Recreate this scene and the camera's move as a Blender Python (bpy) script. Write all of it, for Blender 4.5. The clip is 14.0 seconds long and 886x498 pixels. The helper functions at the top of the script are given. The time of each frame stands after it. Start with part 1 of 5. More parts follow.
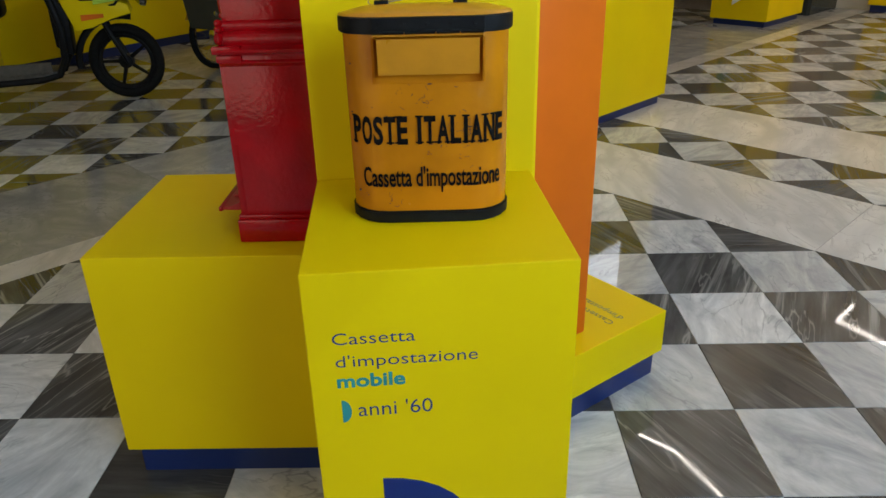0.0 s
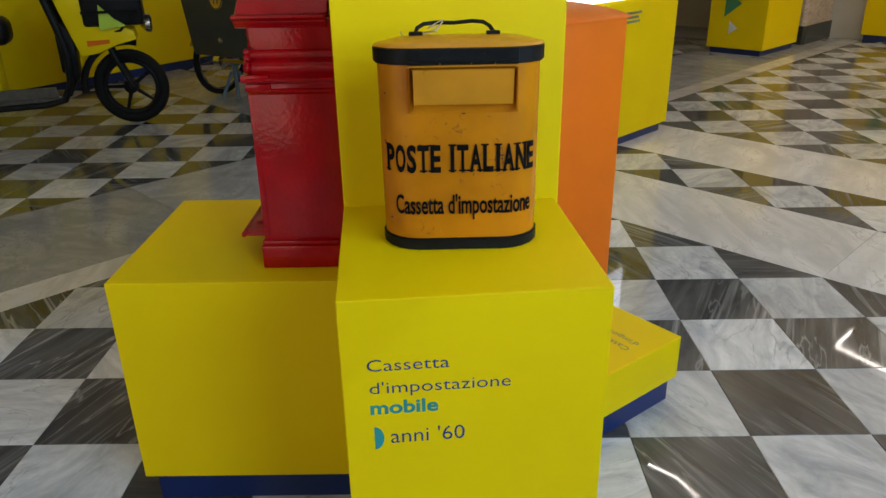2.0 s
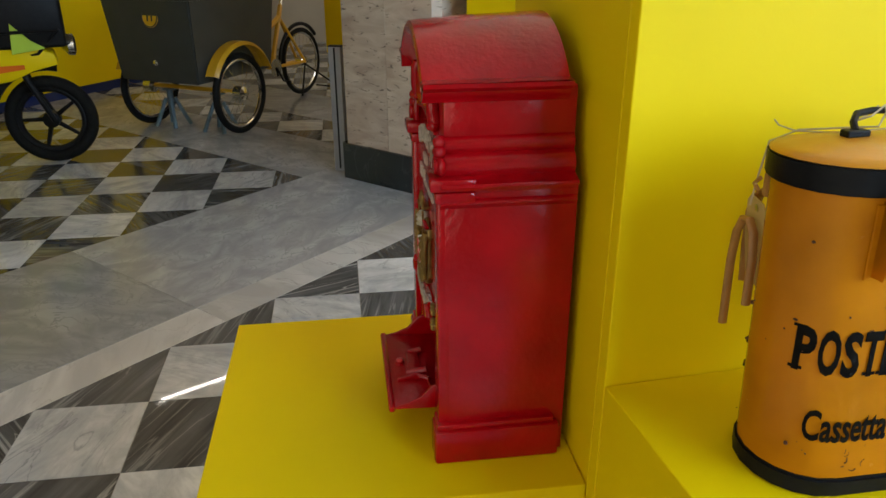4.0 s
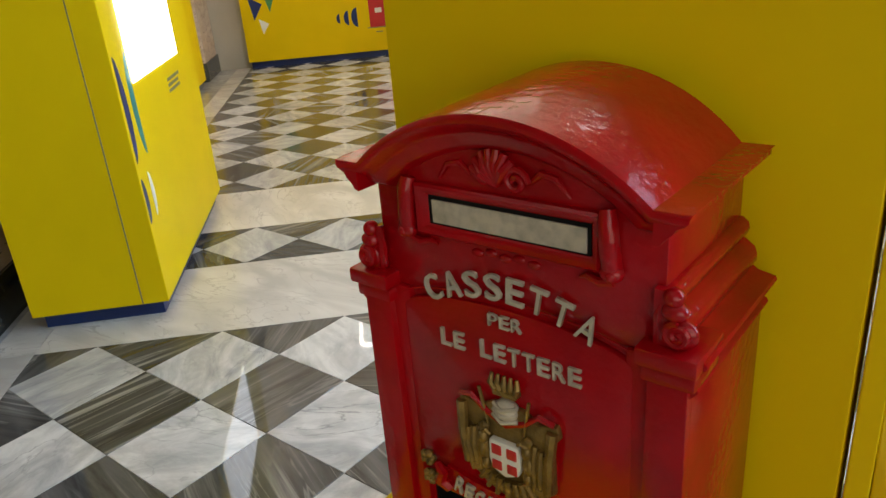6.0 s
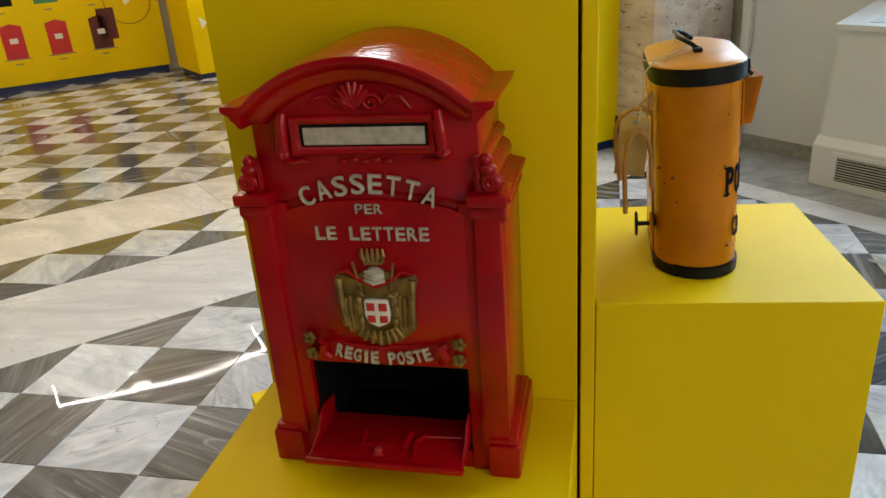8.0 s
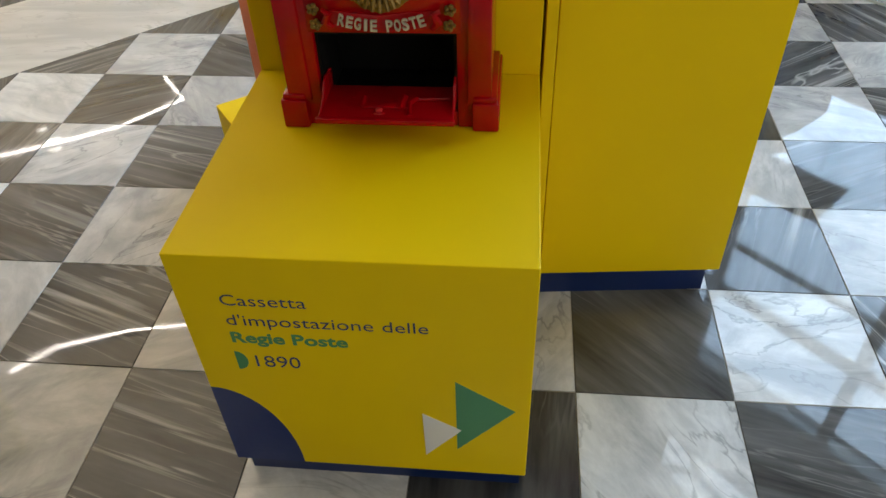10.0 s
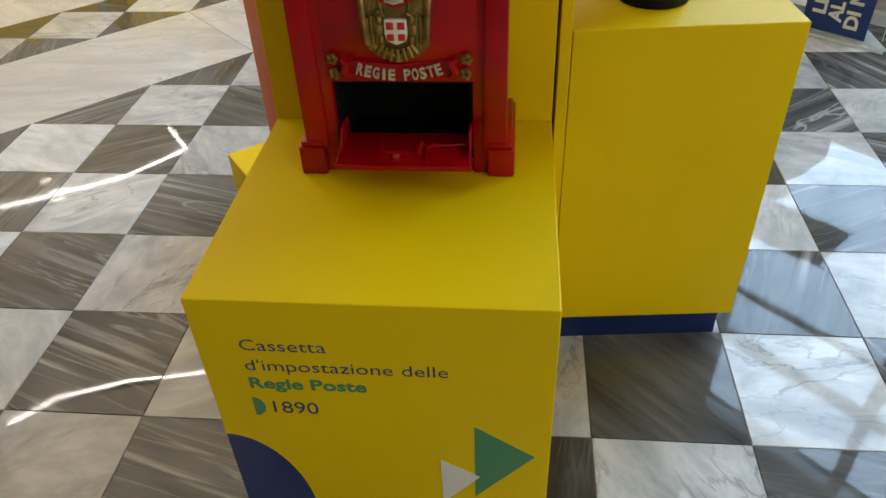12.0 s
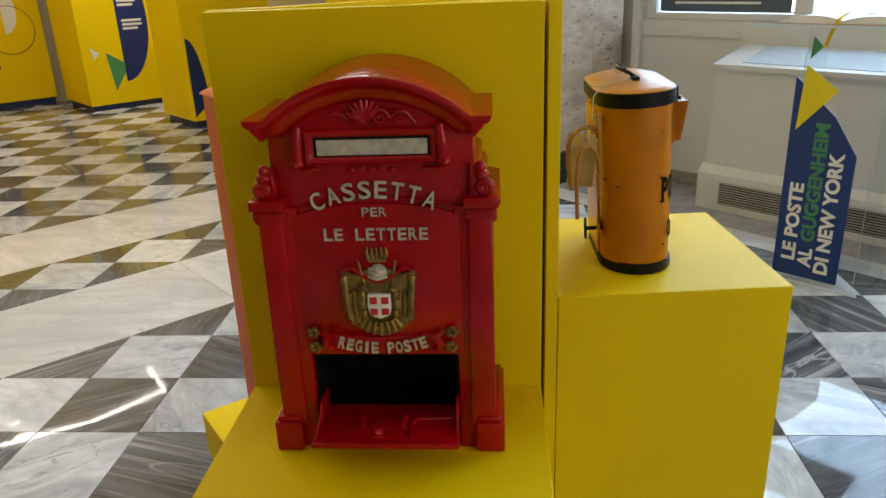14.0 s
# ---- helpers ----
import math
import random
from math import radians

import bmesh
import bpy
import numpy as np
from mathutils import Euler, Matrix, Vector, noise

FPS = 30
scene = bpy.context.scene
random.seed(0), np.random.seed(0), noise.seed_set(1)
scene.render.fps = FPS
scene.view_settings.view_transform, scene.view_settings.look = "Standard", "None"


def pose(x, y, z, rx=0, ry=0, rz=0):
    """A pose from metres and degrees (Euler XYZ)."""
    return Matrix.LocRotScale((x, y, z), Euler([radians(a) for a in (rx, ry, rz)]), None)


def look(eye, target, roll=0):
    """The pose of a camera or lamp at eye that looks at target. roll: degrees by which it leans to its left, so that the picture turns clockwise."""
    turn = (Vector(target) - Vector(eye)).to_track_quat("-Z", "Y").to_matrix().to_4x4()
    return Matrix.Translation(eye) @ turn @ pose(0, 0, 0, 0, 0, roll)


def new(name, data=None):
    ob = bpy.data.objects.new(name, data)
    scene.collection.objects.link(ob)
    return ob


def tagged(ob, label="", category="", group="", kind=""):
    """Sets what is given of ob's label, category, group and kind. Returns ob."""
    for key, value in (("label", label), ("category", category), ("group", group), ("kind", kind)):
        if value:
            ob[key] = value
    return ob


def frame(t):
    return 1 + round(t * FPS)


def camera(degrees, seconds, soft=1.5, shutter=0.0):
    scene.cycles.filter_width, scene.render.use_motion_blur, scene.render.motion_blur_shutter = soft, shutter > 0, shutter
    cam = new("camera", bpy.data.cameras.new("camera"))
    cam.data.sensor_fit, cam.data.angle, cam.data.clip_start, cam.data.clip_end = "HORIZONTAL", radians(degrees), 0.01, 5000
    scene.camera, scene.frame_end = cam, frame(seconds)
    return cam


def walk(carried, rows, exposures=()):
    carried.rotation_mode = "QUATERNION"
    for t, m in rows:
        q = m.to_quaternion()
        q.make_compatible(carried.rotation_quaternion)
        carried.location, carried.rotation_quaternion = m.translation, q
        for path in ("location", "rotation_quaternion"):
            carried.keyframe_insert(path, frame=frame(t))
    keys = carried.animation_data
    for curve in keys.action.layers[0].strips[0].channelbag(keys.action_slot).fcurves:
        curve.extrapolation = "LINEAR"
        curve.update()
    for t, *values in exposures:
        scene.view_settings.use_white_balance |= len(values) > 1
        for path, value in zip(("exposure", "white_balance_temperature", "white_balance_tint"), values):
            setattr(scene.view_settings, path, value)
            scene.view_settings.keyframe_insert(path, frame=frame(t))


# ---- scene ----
PATH = [
    (0, (-0.52, -2.008, 1.55), (-0.552, -0.198, 0.699), -1.4),
    (0.5, (-0.517, -2.043, 1.554), (-0.538, -0.224, 0.724), -1.6),
    (1, (-0.52, -2.058, 1.552), (-0.537, -0.23, 0.74), -1.6),
    (1.5, (-0.541, -2.06, 1.553), (-0.555, -0.225, 0.756), -1.3),
    (2, (-0.598, -2.019, 1.562), (-0.612, -0.182, 0.771), -1.0),
    (2.5, (-0.707, -1.867, 1.562), (-0.739, -0.026, 0.782), -0.4),
    (2.7, (-0.773, -1.775, 1.566), (-0.81, 0.067, 0.787), -0.3),
    (4.8, (-1.449, -0.834, 1.585), (-0.893, 0.922, 0.806), -4.0),
    (5, (-1.489, -0.72, 1.595), (-0.851, 1.007, 0.812), -5.6),
    (5.5, (-1.568, -0.524, 1.608), (-0.594, 1.035, 0.821), -5.4),
    (6, (-1.674, -0.371, 1.608), (-0.259, 0.811, 0.832), -4.8),
    (6.5, (-1.763, -0.321, 1.597), (-0.094, 0.452, 0.812), -5.1),
    (7, (-1.895, -0.36, 1.603), (-0.133, 0.18, 0.826), -4.4),
    (7.2, (-1.95, -0.37, 1.609), (-0.177, 0.141, 0.836), -4.2),
    (9.3, (-2.314, -0.221, 1.559), (-0.583, -0.042, 0.574), -2.3),
    (9.5, (-2.346, -0.221, 1.557), (-0.691, -0.038, 0.45), -2.4),
    (10, (-2.398, -0.218, 1.569), (-0.923, -0.037, 0.231), -2.5),
    (10.5, (-2.42, -0.211, 1.577), (-0.98, -0.025, 0.202), -2.7),
    (11, (-2.426, -0.209, 1.581), (-0.935, -0.021, 0.261), -2.7),
    (11.5, (-2.421, -0.197, 1.579), (-0.9, -0.012, 0.293), -2.8),
    (12, (-2.413, -0.183, 1.57), (-0.854, 0.0, 0.33), -2.7),
    (12.5, (-2.374, -0.175, 1.564), (-0.722, 0.011, 0.452), -2.8),
    (13, (-2.337, -0.171, 1.577), (-0.593, 0.007, 0.615), -2.7),
    (13.5, (-2.322, -0.174, 1.601), (-0.509, -0.014, 0.772), -2.5),
    (14, (-2.315, -0.173, 1.607), (-0.449, -0.03, 0.901), -2.3),
]
cam = camera(61.8, 14.0)
EXPOSURES = [(0.0, -0.34), (2.7, -0.34), (4.8, 0.38), (6.0, 0.18), (7.0, 0.38), (9.3, 0.24), (14.0, 0.20)]
walk(cam, [(t, look(eye, target, roll)) for t, eye, target, roll in PATH], EXPOSURES)

# ---- world and light ----
world = bpy.data.worlds.new("sky")
scene.world = world
world.use_nodes = True
wn = world.node_tree
sky = wn.nodes.new("ShaderNodeTexSky")
sky.sky_type = 'NISHITA'
sky.sun_disc = False
sky.sun_elevation = radians(38)
sky.sun_rotation = radians(200)
wn.nodes["Background"].inputs[1].default_value = 0.06
wn.links.new(sky.outputs[0], wn.nodes["Background"].inputs[0])
scene.view_settings.exposure = 0.0

R2 = math.sqrt(2)
BUILD = pose(0, 0, 0, 0, 0, 45)      # building axes: X along the nave, Y across it


def area(name, m, sx, sy, watts, colour):
    l = bpy.data.lights.new(name, 'AREA')
    l.shape, l.size, l.size_y, l.energy, l.color = 'RECTANGLE', sx, sy, watts, colour
    o = new(name, l)
    o.matrix_world = m
    return o


# daylight in the bay window and its lunette
area("window_daylight", BUILD @ pose(-0.35, -3.75, 2.9, 90, 0, 0), 4.0, 3.3, 265, (0.52, 0.74, 1.0))
area("lunette_daylight", BUILD @ pose(-0.35, -3.75, 6.5, 90, 0, 0), 2.6, 1.2, 40, (0.8, 0.9, 1.0))
# unseen far opening and its lamp, added for the red roof's highlight
area("far_window_daylight", BUILD @ pose(8.0, -3.75, 3.2, 90, 0, 0), 1.8, 1.6, 90, (0.9, 0.95, 1.0))
# added fill from an unseen entrance; brightens the plinth and box fronts
area("door_daylight", BUILD @ pose(-4.95, 0, 2.3, 0, -90, 0), 3.4, 4.0, 46, (1.0, 0.92, 0.78))
# lamp added high in the south wall to put a glint on the roof
area("upper_window_daylight", BUILD @ pose(6.6, -3.75, 5.5, 90, 0, 0), 2.6, 1.5, 110, (0.92, 0.96, 1.0))
# fill lamps added near the hanging lamps, aimed up to brighten the ceiling
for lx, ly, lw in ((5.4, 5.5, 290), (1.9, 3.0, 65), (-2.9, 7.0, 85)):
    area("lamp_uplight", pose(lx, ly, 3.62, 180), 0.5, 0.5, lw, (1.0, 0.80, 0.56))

# ---- materials ----


def material(name, base, rough=0.5, metal=0.0, vary=0.12, scale=6.0, bump=0.0, bscale=60.0, alt=None, spec=0.5, coat=0.0):
    """A paint, metal or plaster: two scales of noise in the colour and in the gloss, and a fine relief."""
    m = bpy.data.materials.new(name)
    m.use_nodes = True
    n, l = m.node_tree.nodes, m.node_tree.links
    b = n["Principled BSDF"]
    tc = n.new("ShaderNodeTexCoord")
    big, fine = n.new("ShaderNodeTexNoise"), n.new("ShaderNodeTexNoise")
    big.inputs["Scale"].default_value, big.inputs["Detail"].default_value = scale, 5
    fine.inputs["Scale"].default_value, fine.inputs["Detail"].default_value = bscale, 4
    l.new(tc.outputs["Object"], big.inputs["Vector"])
    l.new(tc.outputs["Object"], fine.inputs["Vector"])
    mix = n.new("ShaderNodeMix")
    mix.data_type = 'RGBA'
    dark = alt or tuple(c * (1 - vary) for c in base)
    mix.inputs["A"].default_value, mix.inputs["B"].default_value = (*dark, 1), (*base, 1)
    ramp = n.new("ShaderNodeMapRange")
    ramp.inputs[1].default_value, ramp.inputs[2].default_value = 0.3, 0.62
    l.new(big.outputs[0], ramp.inputs[0])
    l.new(ramp.outputs[0], mix.inputs["Factor"])
    l.new(mix.outputs["Result"], b.inputs["Base Color"])
    rr = n.new("ShaderNodeMapRange")
    rr.inputs[3].default_value, rr.inputs[4].default_value = rough * 0.8, min(1, rough * 1.2)
    l.new(fine.outputs[0], rr.inputs[0])
    l.new(rr.outputs[0], b.inputs["Roughness"])
    b.inputs["Metallic"].default_value = metal
    b.inputs["Specular IOR Level"].default_value = spec
    b.inputs["Coat Weight"].default_value = coat
    b.inputs["Coat Roughness"].default_value = 0.08
    if bump:
        bp = n.new("ShaderNodeBump")
        bp.inputs["Strength"].default_value, bp.inputs["Distance"].default_value = bump, 0.004
        l.new(fine.outputs[0], bp.inputs["Height"])
        l.new(bp.outputs[0], b.inputs["Normal"])
    return m


def marble(name, light, mid, vein, rough, scale, stretch, island=False, vw=0.035, clouds=0.6):
    """Veined marble; each piece has its own cut and turn."""
    m = bpy.data.materials.new(name)
    m.use_nodes = True
    n, l = m.node_tree.nodes, m.node_tree.links
    b = n["Principled BSDF"]
    geo, info = n.new("ShaderNodeNewGeometry"), n.new("ShaderNodeObjectInfo")
    rnd = geo.outputs["Random Per Island"] if island else info.outputs["Random"]
    turn = n.new("ShaderNodeMath")
    turn.operation = 'MULTIPLY'
    turn.inputs[1].default_value = 2.2
    l.new(rnd, turn.inputs[0])
    rot = n.new("ShaderNodeVectorRotate")
    rot.rotation_type = 'Z_AXIS'
    l.new(geo.outputs["Position"], rot.inputs["Vector"])
    l.new(turn.outputs[0], rot.inputs["Angle"])
    off = n.new("ShaderNodeMath")
    off.operation = 'MULTIPLY'
    off.inputs[1].default_value = 37
    l.new(rnd, off.inputs[0])
    add = n.new("ShaderNodeVectorMath")
    add.operation = 'ADD'
    l.new(rot.outputs[0], add.inputs[0])
    l.new(off.outputs[0], add.inputs[1])
    mp = n.new("ShaderNodeMapping")
    mp.inputs["Scale"].default_value = stretch
    l.new(add.outputs[0], mp.inputs["Vector"])
    cl, vn = n.new("ShaderNodeTexNoise"), n.new("ShaderNodeTexNoise")
    for t, s, d, w in ((cl, scale, 8, 1.2), (vn, scale * 1.7, 7, 1.6)):
        t.inputs["Scale"].default_value, t.inputs["Detail"].default_value, t.inputs["Distortion"].default_value = s, d, w
        l.new(mp.outputs[0], t.inputs["Vector"])
    r1 = n.new("ShaderNodeMapRange")
    r1.inputs[1].default_value, r1.inputs[2].default_value = 0.5 - 0.25 * clouds, 0.5 + 0.25 * clouds
    l.new(cl.outputs[0], r1.inputs[0])
    c1 = n.new("ShaderNodeMix")
    c1.data_type = 'RGBA'
    c1.inputs["A"].default_value, c1.inputs["B"].default_value = (*mid, 1), (*light, 1)
    l.new(r1.outputs[0], c1.inputs["Factor"])
    # veins where the noise crosses its middle
    sub, ab, r2 = n.new("ShaderNodeMath"), n.new("ShaderNodeMath"), n.new("ShaderNodeMapRange")
    sub.operation, ab.operation = 'SUBTRACT', 'ABSOLUTE'
    sub.inputs[1].default_value = 0.5
    l.new(vn.outputs[0], sub.inputs[0])
    l.new(sub.outputs[0], ab.inputs[0])
    r2.inputs[1].default_value, r2.inputs[2].default_value, r2.inputs[3].default_value, r2.inputs[4].default_value = 0.0, vw, 0.75, 0.0
    l.new(ab.outputs[0], r2.inputs[0])
    brk = n.new("ShaderNodeMath")
    brk.operation = 'MULTIPLY'
    l.new(r2.outputs[0], brk.inputs[0])
    l.new(r1.outputs[0], brk.inputs[1])
    c2 = n.new("ShaderNodeMix")
    c2.data_type = 'RGBA'
    c2.inputs["B"].default_value = (*vein, 1)
    l.new(c1.outputs["Result"], c2.inputs["A"])
    l.new(brk.outputs[0], c2.inputs["Factor"])
    hsv = n.new("ShaderNodeHueSaturation")
    vv = n.new("ShaderNodeMapRange")
    vv.inputs[3].default_value, vv.inputs[4].default_value = 0.8, 1.18
    l.new(rnd, vv.inputs[0])
    l.new(vv.outputs[0], hsv.inputs["Value"])
    l.new(c2.outputs["Result"], hsv.inputs["Color"])
    l.new(hsv.outputs[0], b.inputs["Base Color"])
    rr = n.new("ShaderNodeMapRange")
    rr.inputs[3].default_value, rr.inputs[4].default_value = rough * 0.7, rough * 1.4
    l.new(cl.outputs[0], rr.inputs[0])
    l.new(rr.outputs[0], b.inputs["Roughness"])
    return m


def tile_marble(name, dark, island=False):
    """Polished tile marble, each piece cut its own way: white with grey clouds and thin veins, or grey with pale straight streaks."""
    m = bpy.data.materials.new(name)
    m.use_nodes = True
    n, l = m.node_tree.nodes, m.node_tree.links
    b = n["Principled BSDF"]
    geo, info = n.new("ShaderNodeNewGeometry"), n.new("ShaderNodeObjectInfo")
    rnd = geo.outputs["Random Per Island"] if island else info.outputs["Random"]

    def calc(op, x, y=0.0, z=0.0):
        q = n.new("ShaderNodeMath")
        q.operation = op
        for k, v in enumerate((x, y, z)):
            if isinstance(v, (int, float)):
                q.inputs[k].default_value = v
            else:
                l.new(v, q.inputs[k])
        return q.outputs[0]

    def span(x, lo, hi, out0=0.0, out1=1.0):
        q = n.new("ShaderNodeMapRange")
        for k, v in enumerate((lo, hi, out0, out1)):
            q.inputs[k + 1].default_value = v
        l.new(x, q.inputs[0])
        return q.outputs[0]

    def mixed(f, x, y):
        q = n.new("ShaderNodeMix")
        q.data_type = 'RGBA'
        l.new(f, q.inputs["Factor"])
        for key, v in (("A", x), ("B", y)):
            if isinstance(v, tuple):
                q.inputs[key].default_value = (*v, 1)
            else:
                l.new(v, q.inputs[key])
        return q.outputs["Result"]

    rot = n.new("ShaderNodeVectorRotate")
    rot.rotation_type = 'Z_AXIS'
    l.new(geo.outputs["Position"], rot.inputs["Vector"])
    # quarry blocks were laid with the grain mostly along or across the diagonal
    l.new(calc('ADD', calc('MULTIPLY', calc('ROUND', calc('MULTIPLY', rnd, 3.0)), 0.785), calc('MULTIPLY', calc('FRACT', calc('MULTIPLY', rnd, 7.31)), 0.5)), rot.inputs["Angle"])
    add = n.new("ShaderNodeVectorMath")
    add.operation = 'ADD'
    l.new(rot.outputs[0], add.inputs[0])
    l.new(calc('MULTIPLY', rnd, 53.0), add.inputs[1])

    def noise(scale, stretch, detail, warp, rough=0.5):
        mp = n.new("ShaderNodeMapping")
        mp.inputs["Scale"].default_value = stretch
        l.new(add.outputs[0], mp.inputs["Vector"])
        q = n.new("ShaderNodeTexNoise")
        q.inputs["Scale"].default_value, q.inputs["Detail"].default_value = scale, detail
        q.inputs["Distortion"].default_value, q.inputs["Roughness"].default_value = warp, rough
        l.new(mp.outputs[0], q.inputs["Vector"])
        return q.outputs[0]

    if dark:
        bands = span(noise(2.4, (0.8, 6.0, 1), 6, 0.35, 0.6), 0.30, 0.72)
        streak = span(noise(1.5, (0.45, 15.0, 1), 7, 0.5, 0.62), 0.54, 0.68)
        hair = span(calc('ABSOLUTE', calc('SUBTRACT', noise(1.4, (0.6, 5.0, 1), 4, 0.6), 0.5)), 0.0, 0.014, 1.0, 0.0)
        patch = span(noise(1.1, (1, 1, 1), 2, 0.0), 0.36, 0.62)
        col = mixed(bands, (0.028, 0.029, 0.030), (0.114, 0.116, 0.118))
        col = mixed(calc('MULTIPLY', calc('MAXIMUM', streak, calc('MULTIPLY', hair, 0.7)), patch), col, (0.40, 0.40, 0.39))
        lo, hi = 0.72, 1.30
    else:
        cloud = span(noise(3.2, (0.8, 1.9, 1), 8, 1.3, 0.62), 0.34, 0.60)
        fleck = span(noise(11.0, (0.8, 1.6, 1), 6, 0.8, 0.65), 0.34, 0.58)
        vein = span(calc('ABSOLUTE', calc('SUBTRACT', noise(2.6, (0.7, 1.8, 1), 6, 1.8), 0.5)), 0.0, 0.016, 1.0, 0.0)
        patch = span(noise(1.6, (1, 1, 1), 2, 0.0), 0.42, 0.62)
        col = mixed(cloud, (0.37, 0.38, 0.39), (0.66, 0.66, 0.65))
        col = mixed(calc('MULTIPLY', calc('SUBTRACT', 1.0, fleck), 0.35), col, (0.36, 0.36, 0.37))
        col = mixed(calc('MULTIPLY', calc('MULTIPLY', vein, patch), 0.65), col, (0.17, 0.175, 0.18))
        lo, hi = 0.80, 1.14
    hsv = n.new("ShaderNodeHueSaturation")
    l.new(span(calc('FRACT', calc('MULTIPLY', rnd, 5.17)), 0.0, 1.0, lo, hi), hsv.inputs["Value"])
    l.new(col, hsv.inputs["Color"])
    l.new(hsv.outputs[0], b.inputs["Base Color"])
    l.new(span(noise(4.0, (1, 1, 1), 4, 0.0), 0.3, 0.7, *((0.09, 0.18) if island else (0.02, 0.055))), b.inputs["Roughness"])
    return m


def travertine():
    m = bpy.data.materials.new("travertine")
    m.use_nodes = True
    n, l = m.node_tree.nodes, m.node_tree.links
    b = n["Principled BSDF"]
    tc, mp, info = n.new("ShaderNodeTexCoord"), n.new("ShaderNodeMapping"), n.new("ShaderNodeObjectInfo")
    off, add = n.new("ShaderNodeMath"), n.new("ShaderNodeVectorMath")
    off.operation, add.operation = 'MULTIPLY', 'ADD'
    off.inputs[1].default_value = 23
    l.new(info.outputs["Random"], off.inputs[0])
    l.new(tc.outputs["Object"], add.inputs[0])
    l.new(off.outputs[0], add.inputs[1])
    mp.inputs["Scale"].default_value = (1.6, 1.6, 5.0)
    l.new(add.outputs[0], mp.inputs["Vector"])
    a, p = n.new("ShaderNodeTexNoise"), n.new("ShaderNodeTexNoise")
    a.inputs["Scale"].default_value, a.inputs["Detail"].default_value, a.inputs["Distortion"].default_value = 2.0, 10, 0.9
    p.inputs["Scale"].default_value, p.inputs["Detail"].default_value, p.inputs["Distortion"].default_value = 9, 7, 0.8
    l.new(mp.outputs[0], a.inputs["Vector"])
    l.new(mp.outputs[0], p.inputs["Vector"])
    c = n.new("ShaderNodeValToRGB")
    c.color_ramp.elements[0].position, c.color_ramp.elements[0].color = 0.32, (0.40, 0.29, 0.205, 1)
    c.color_ramp.elements[1].position, c.color_ramp.elements[1].color = 0.66, (0.60, 0.49, 0.37, 1)
    l.new(a.outputs[0], c.inputs[0])
    pit = n.new("ShaderNodeMapRange")
    pit.inputs[1].default_value, pit.inputs[2].default_value = 0.32, 0.39
    l.new(p.outputs[0], pit.inputs[0])
    mx = n.new("ShaderNodeMix")
    mx.data_type = 'RGBA'
    mx.inputs["A"].default_value = (0.17, 0.12, 0.085, 1)
    l.new(pit.outputs[0], mx.inputs["Factor"])
    l.new(c.outputs[0], mx.inputs["B"])
    hsv, vv = n.new("ShaderNodeHueSaturation"), n.new("ShaderNodeMapRange")
    vv.inputs[3].default_value, vv.inputs[4].default_value = 0.85, 1.12
    l.new(info.outputs["Random"], vv.inputs[0])
    l.new(vv.outputs[0], hsv.inputs["Value"])
    l.new(mx.outputs["Result"], hsv.inputs["Color"])
    l.new(hsv.outputs[0], b.inputs["Base Color"])
    b.inputs["Roughness"].default_value = 0.45
    bp = n.new("ShaderNodeBump")
    bp.inputs["Strength"].default_value, bp.inputs["Distance"].default_value = 0.6, 0.004
    l.new(pit.outputs[0], bp.inputs["Height"])
    l.new(bp.outputs[0], b.inputs["Normal"])
    return m


def glow(name, colour, power):
    m = bpy.data.materials.new(name)
    m.use_nodes = True
    b = m.node_tree.nodes["Principled BSDF"]
    b.inputs["Base Color"].default_value = (0.8, 0.8, 0.8, 1)
    b.inputs["Emission Color"].default_value, b.inputs["Emission Strength"].default_value = (*colour, 1), power
    return m


def clear(name, colour=(1, 1, 1), rough=0.02, ior=1.45):
    m = bpy.data.materials.new(name)
    m.use_nodes = True
    b = m.node_tree.nodes["Principled BSDF"]
    b.inputs["Base Color"].default_value = (*colour, 1)
    b.inputs["Roughness"].default_value, b.inputs["IOR"].default_value = rough, ior
    b.inputs["Transmission Weight"].default_value = 1.0
    return m


def sheet(name, gloss=0.1, tint=(0.96, 0.98, 0.98)):
    """Clear sheet: seen through straight, with a thin gloss."""
    m = bpy.data.materials.new(name)
    m.use_nodes = True
    n, l = m.node_tree.nodes, m.node_tree.links
    n.remove(n["Principled BSDF"])
    t, g, mx = n.new("ShaderNodeBsdfTransparent"), n.new("ShaderNodeBsdfGlossy"), n.new("ShaderNodeMixShader")
    t.inputs["Color"].default_value = (*tint, 1)
    g.inputs["Roughness"].default_value = 0.03
    mx.inputs[0].default_value = 0.3 * gloss
    l.new(t.outputs[0], mx.inputs[1])
    l.new(g.outputs[0], mx.inputs[2])
    l.new(mx.outputs[0], n["Material Output"].inputs["Surface"])
    return m


YELLOW = material("yellow_lacquer", (0.81, 0.570, 0.0), 0.5, vary=0.05, scale=2.5, bump=0.04, bscale=220, spec=0.13)
BLUE = material("blue_lacquer", (0.004, 0.020, 0.11), 0.35, vary=0.15)
BLUE_INK = material("blue_vinyl", (0.007, 0.024, 0.14), 0.4, vary=0.06)
TEAL_INK = material("teal_vinyl", (0.02, 0.24, 0.22), 0.4, vary=0.06)
GREEN_INK = material("green_vinyl", (0.06, 0.25, 0.10), 0.4, vary=0.06)
WHITE_INK = material("white_vinyl", (0.80, 0.78, 0.70), 0.45, vary=0.05)
GREY_INK = material("grey_print", (0.20, 0.19, 0.10), 0.5)
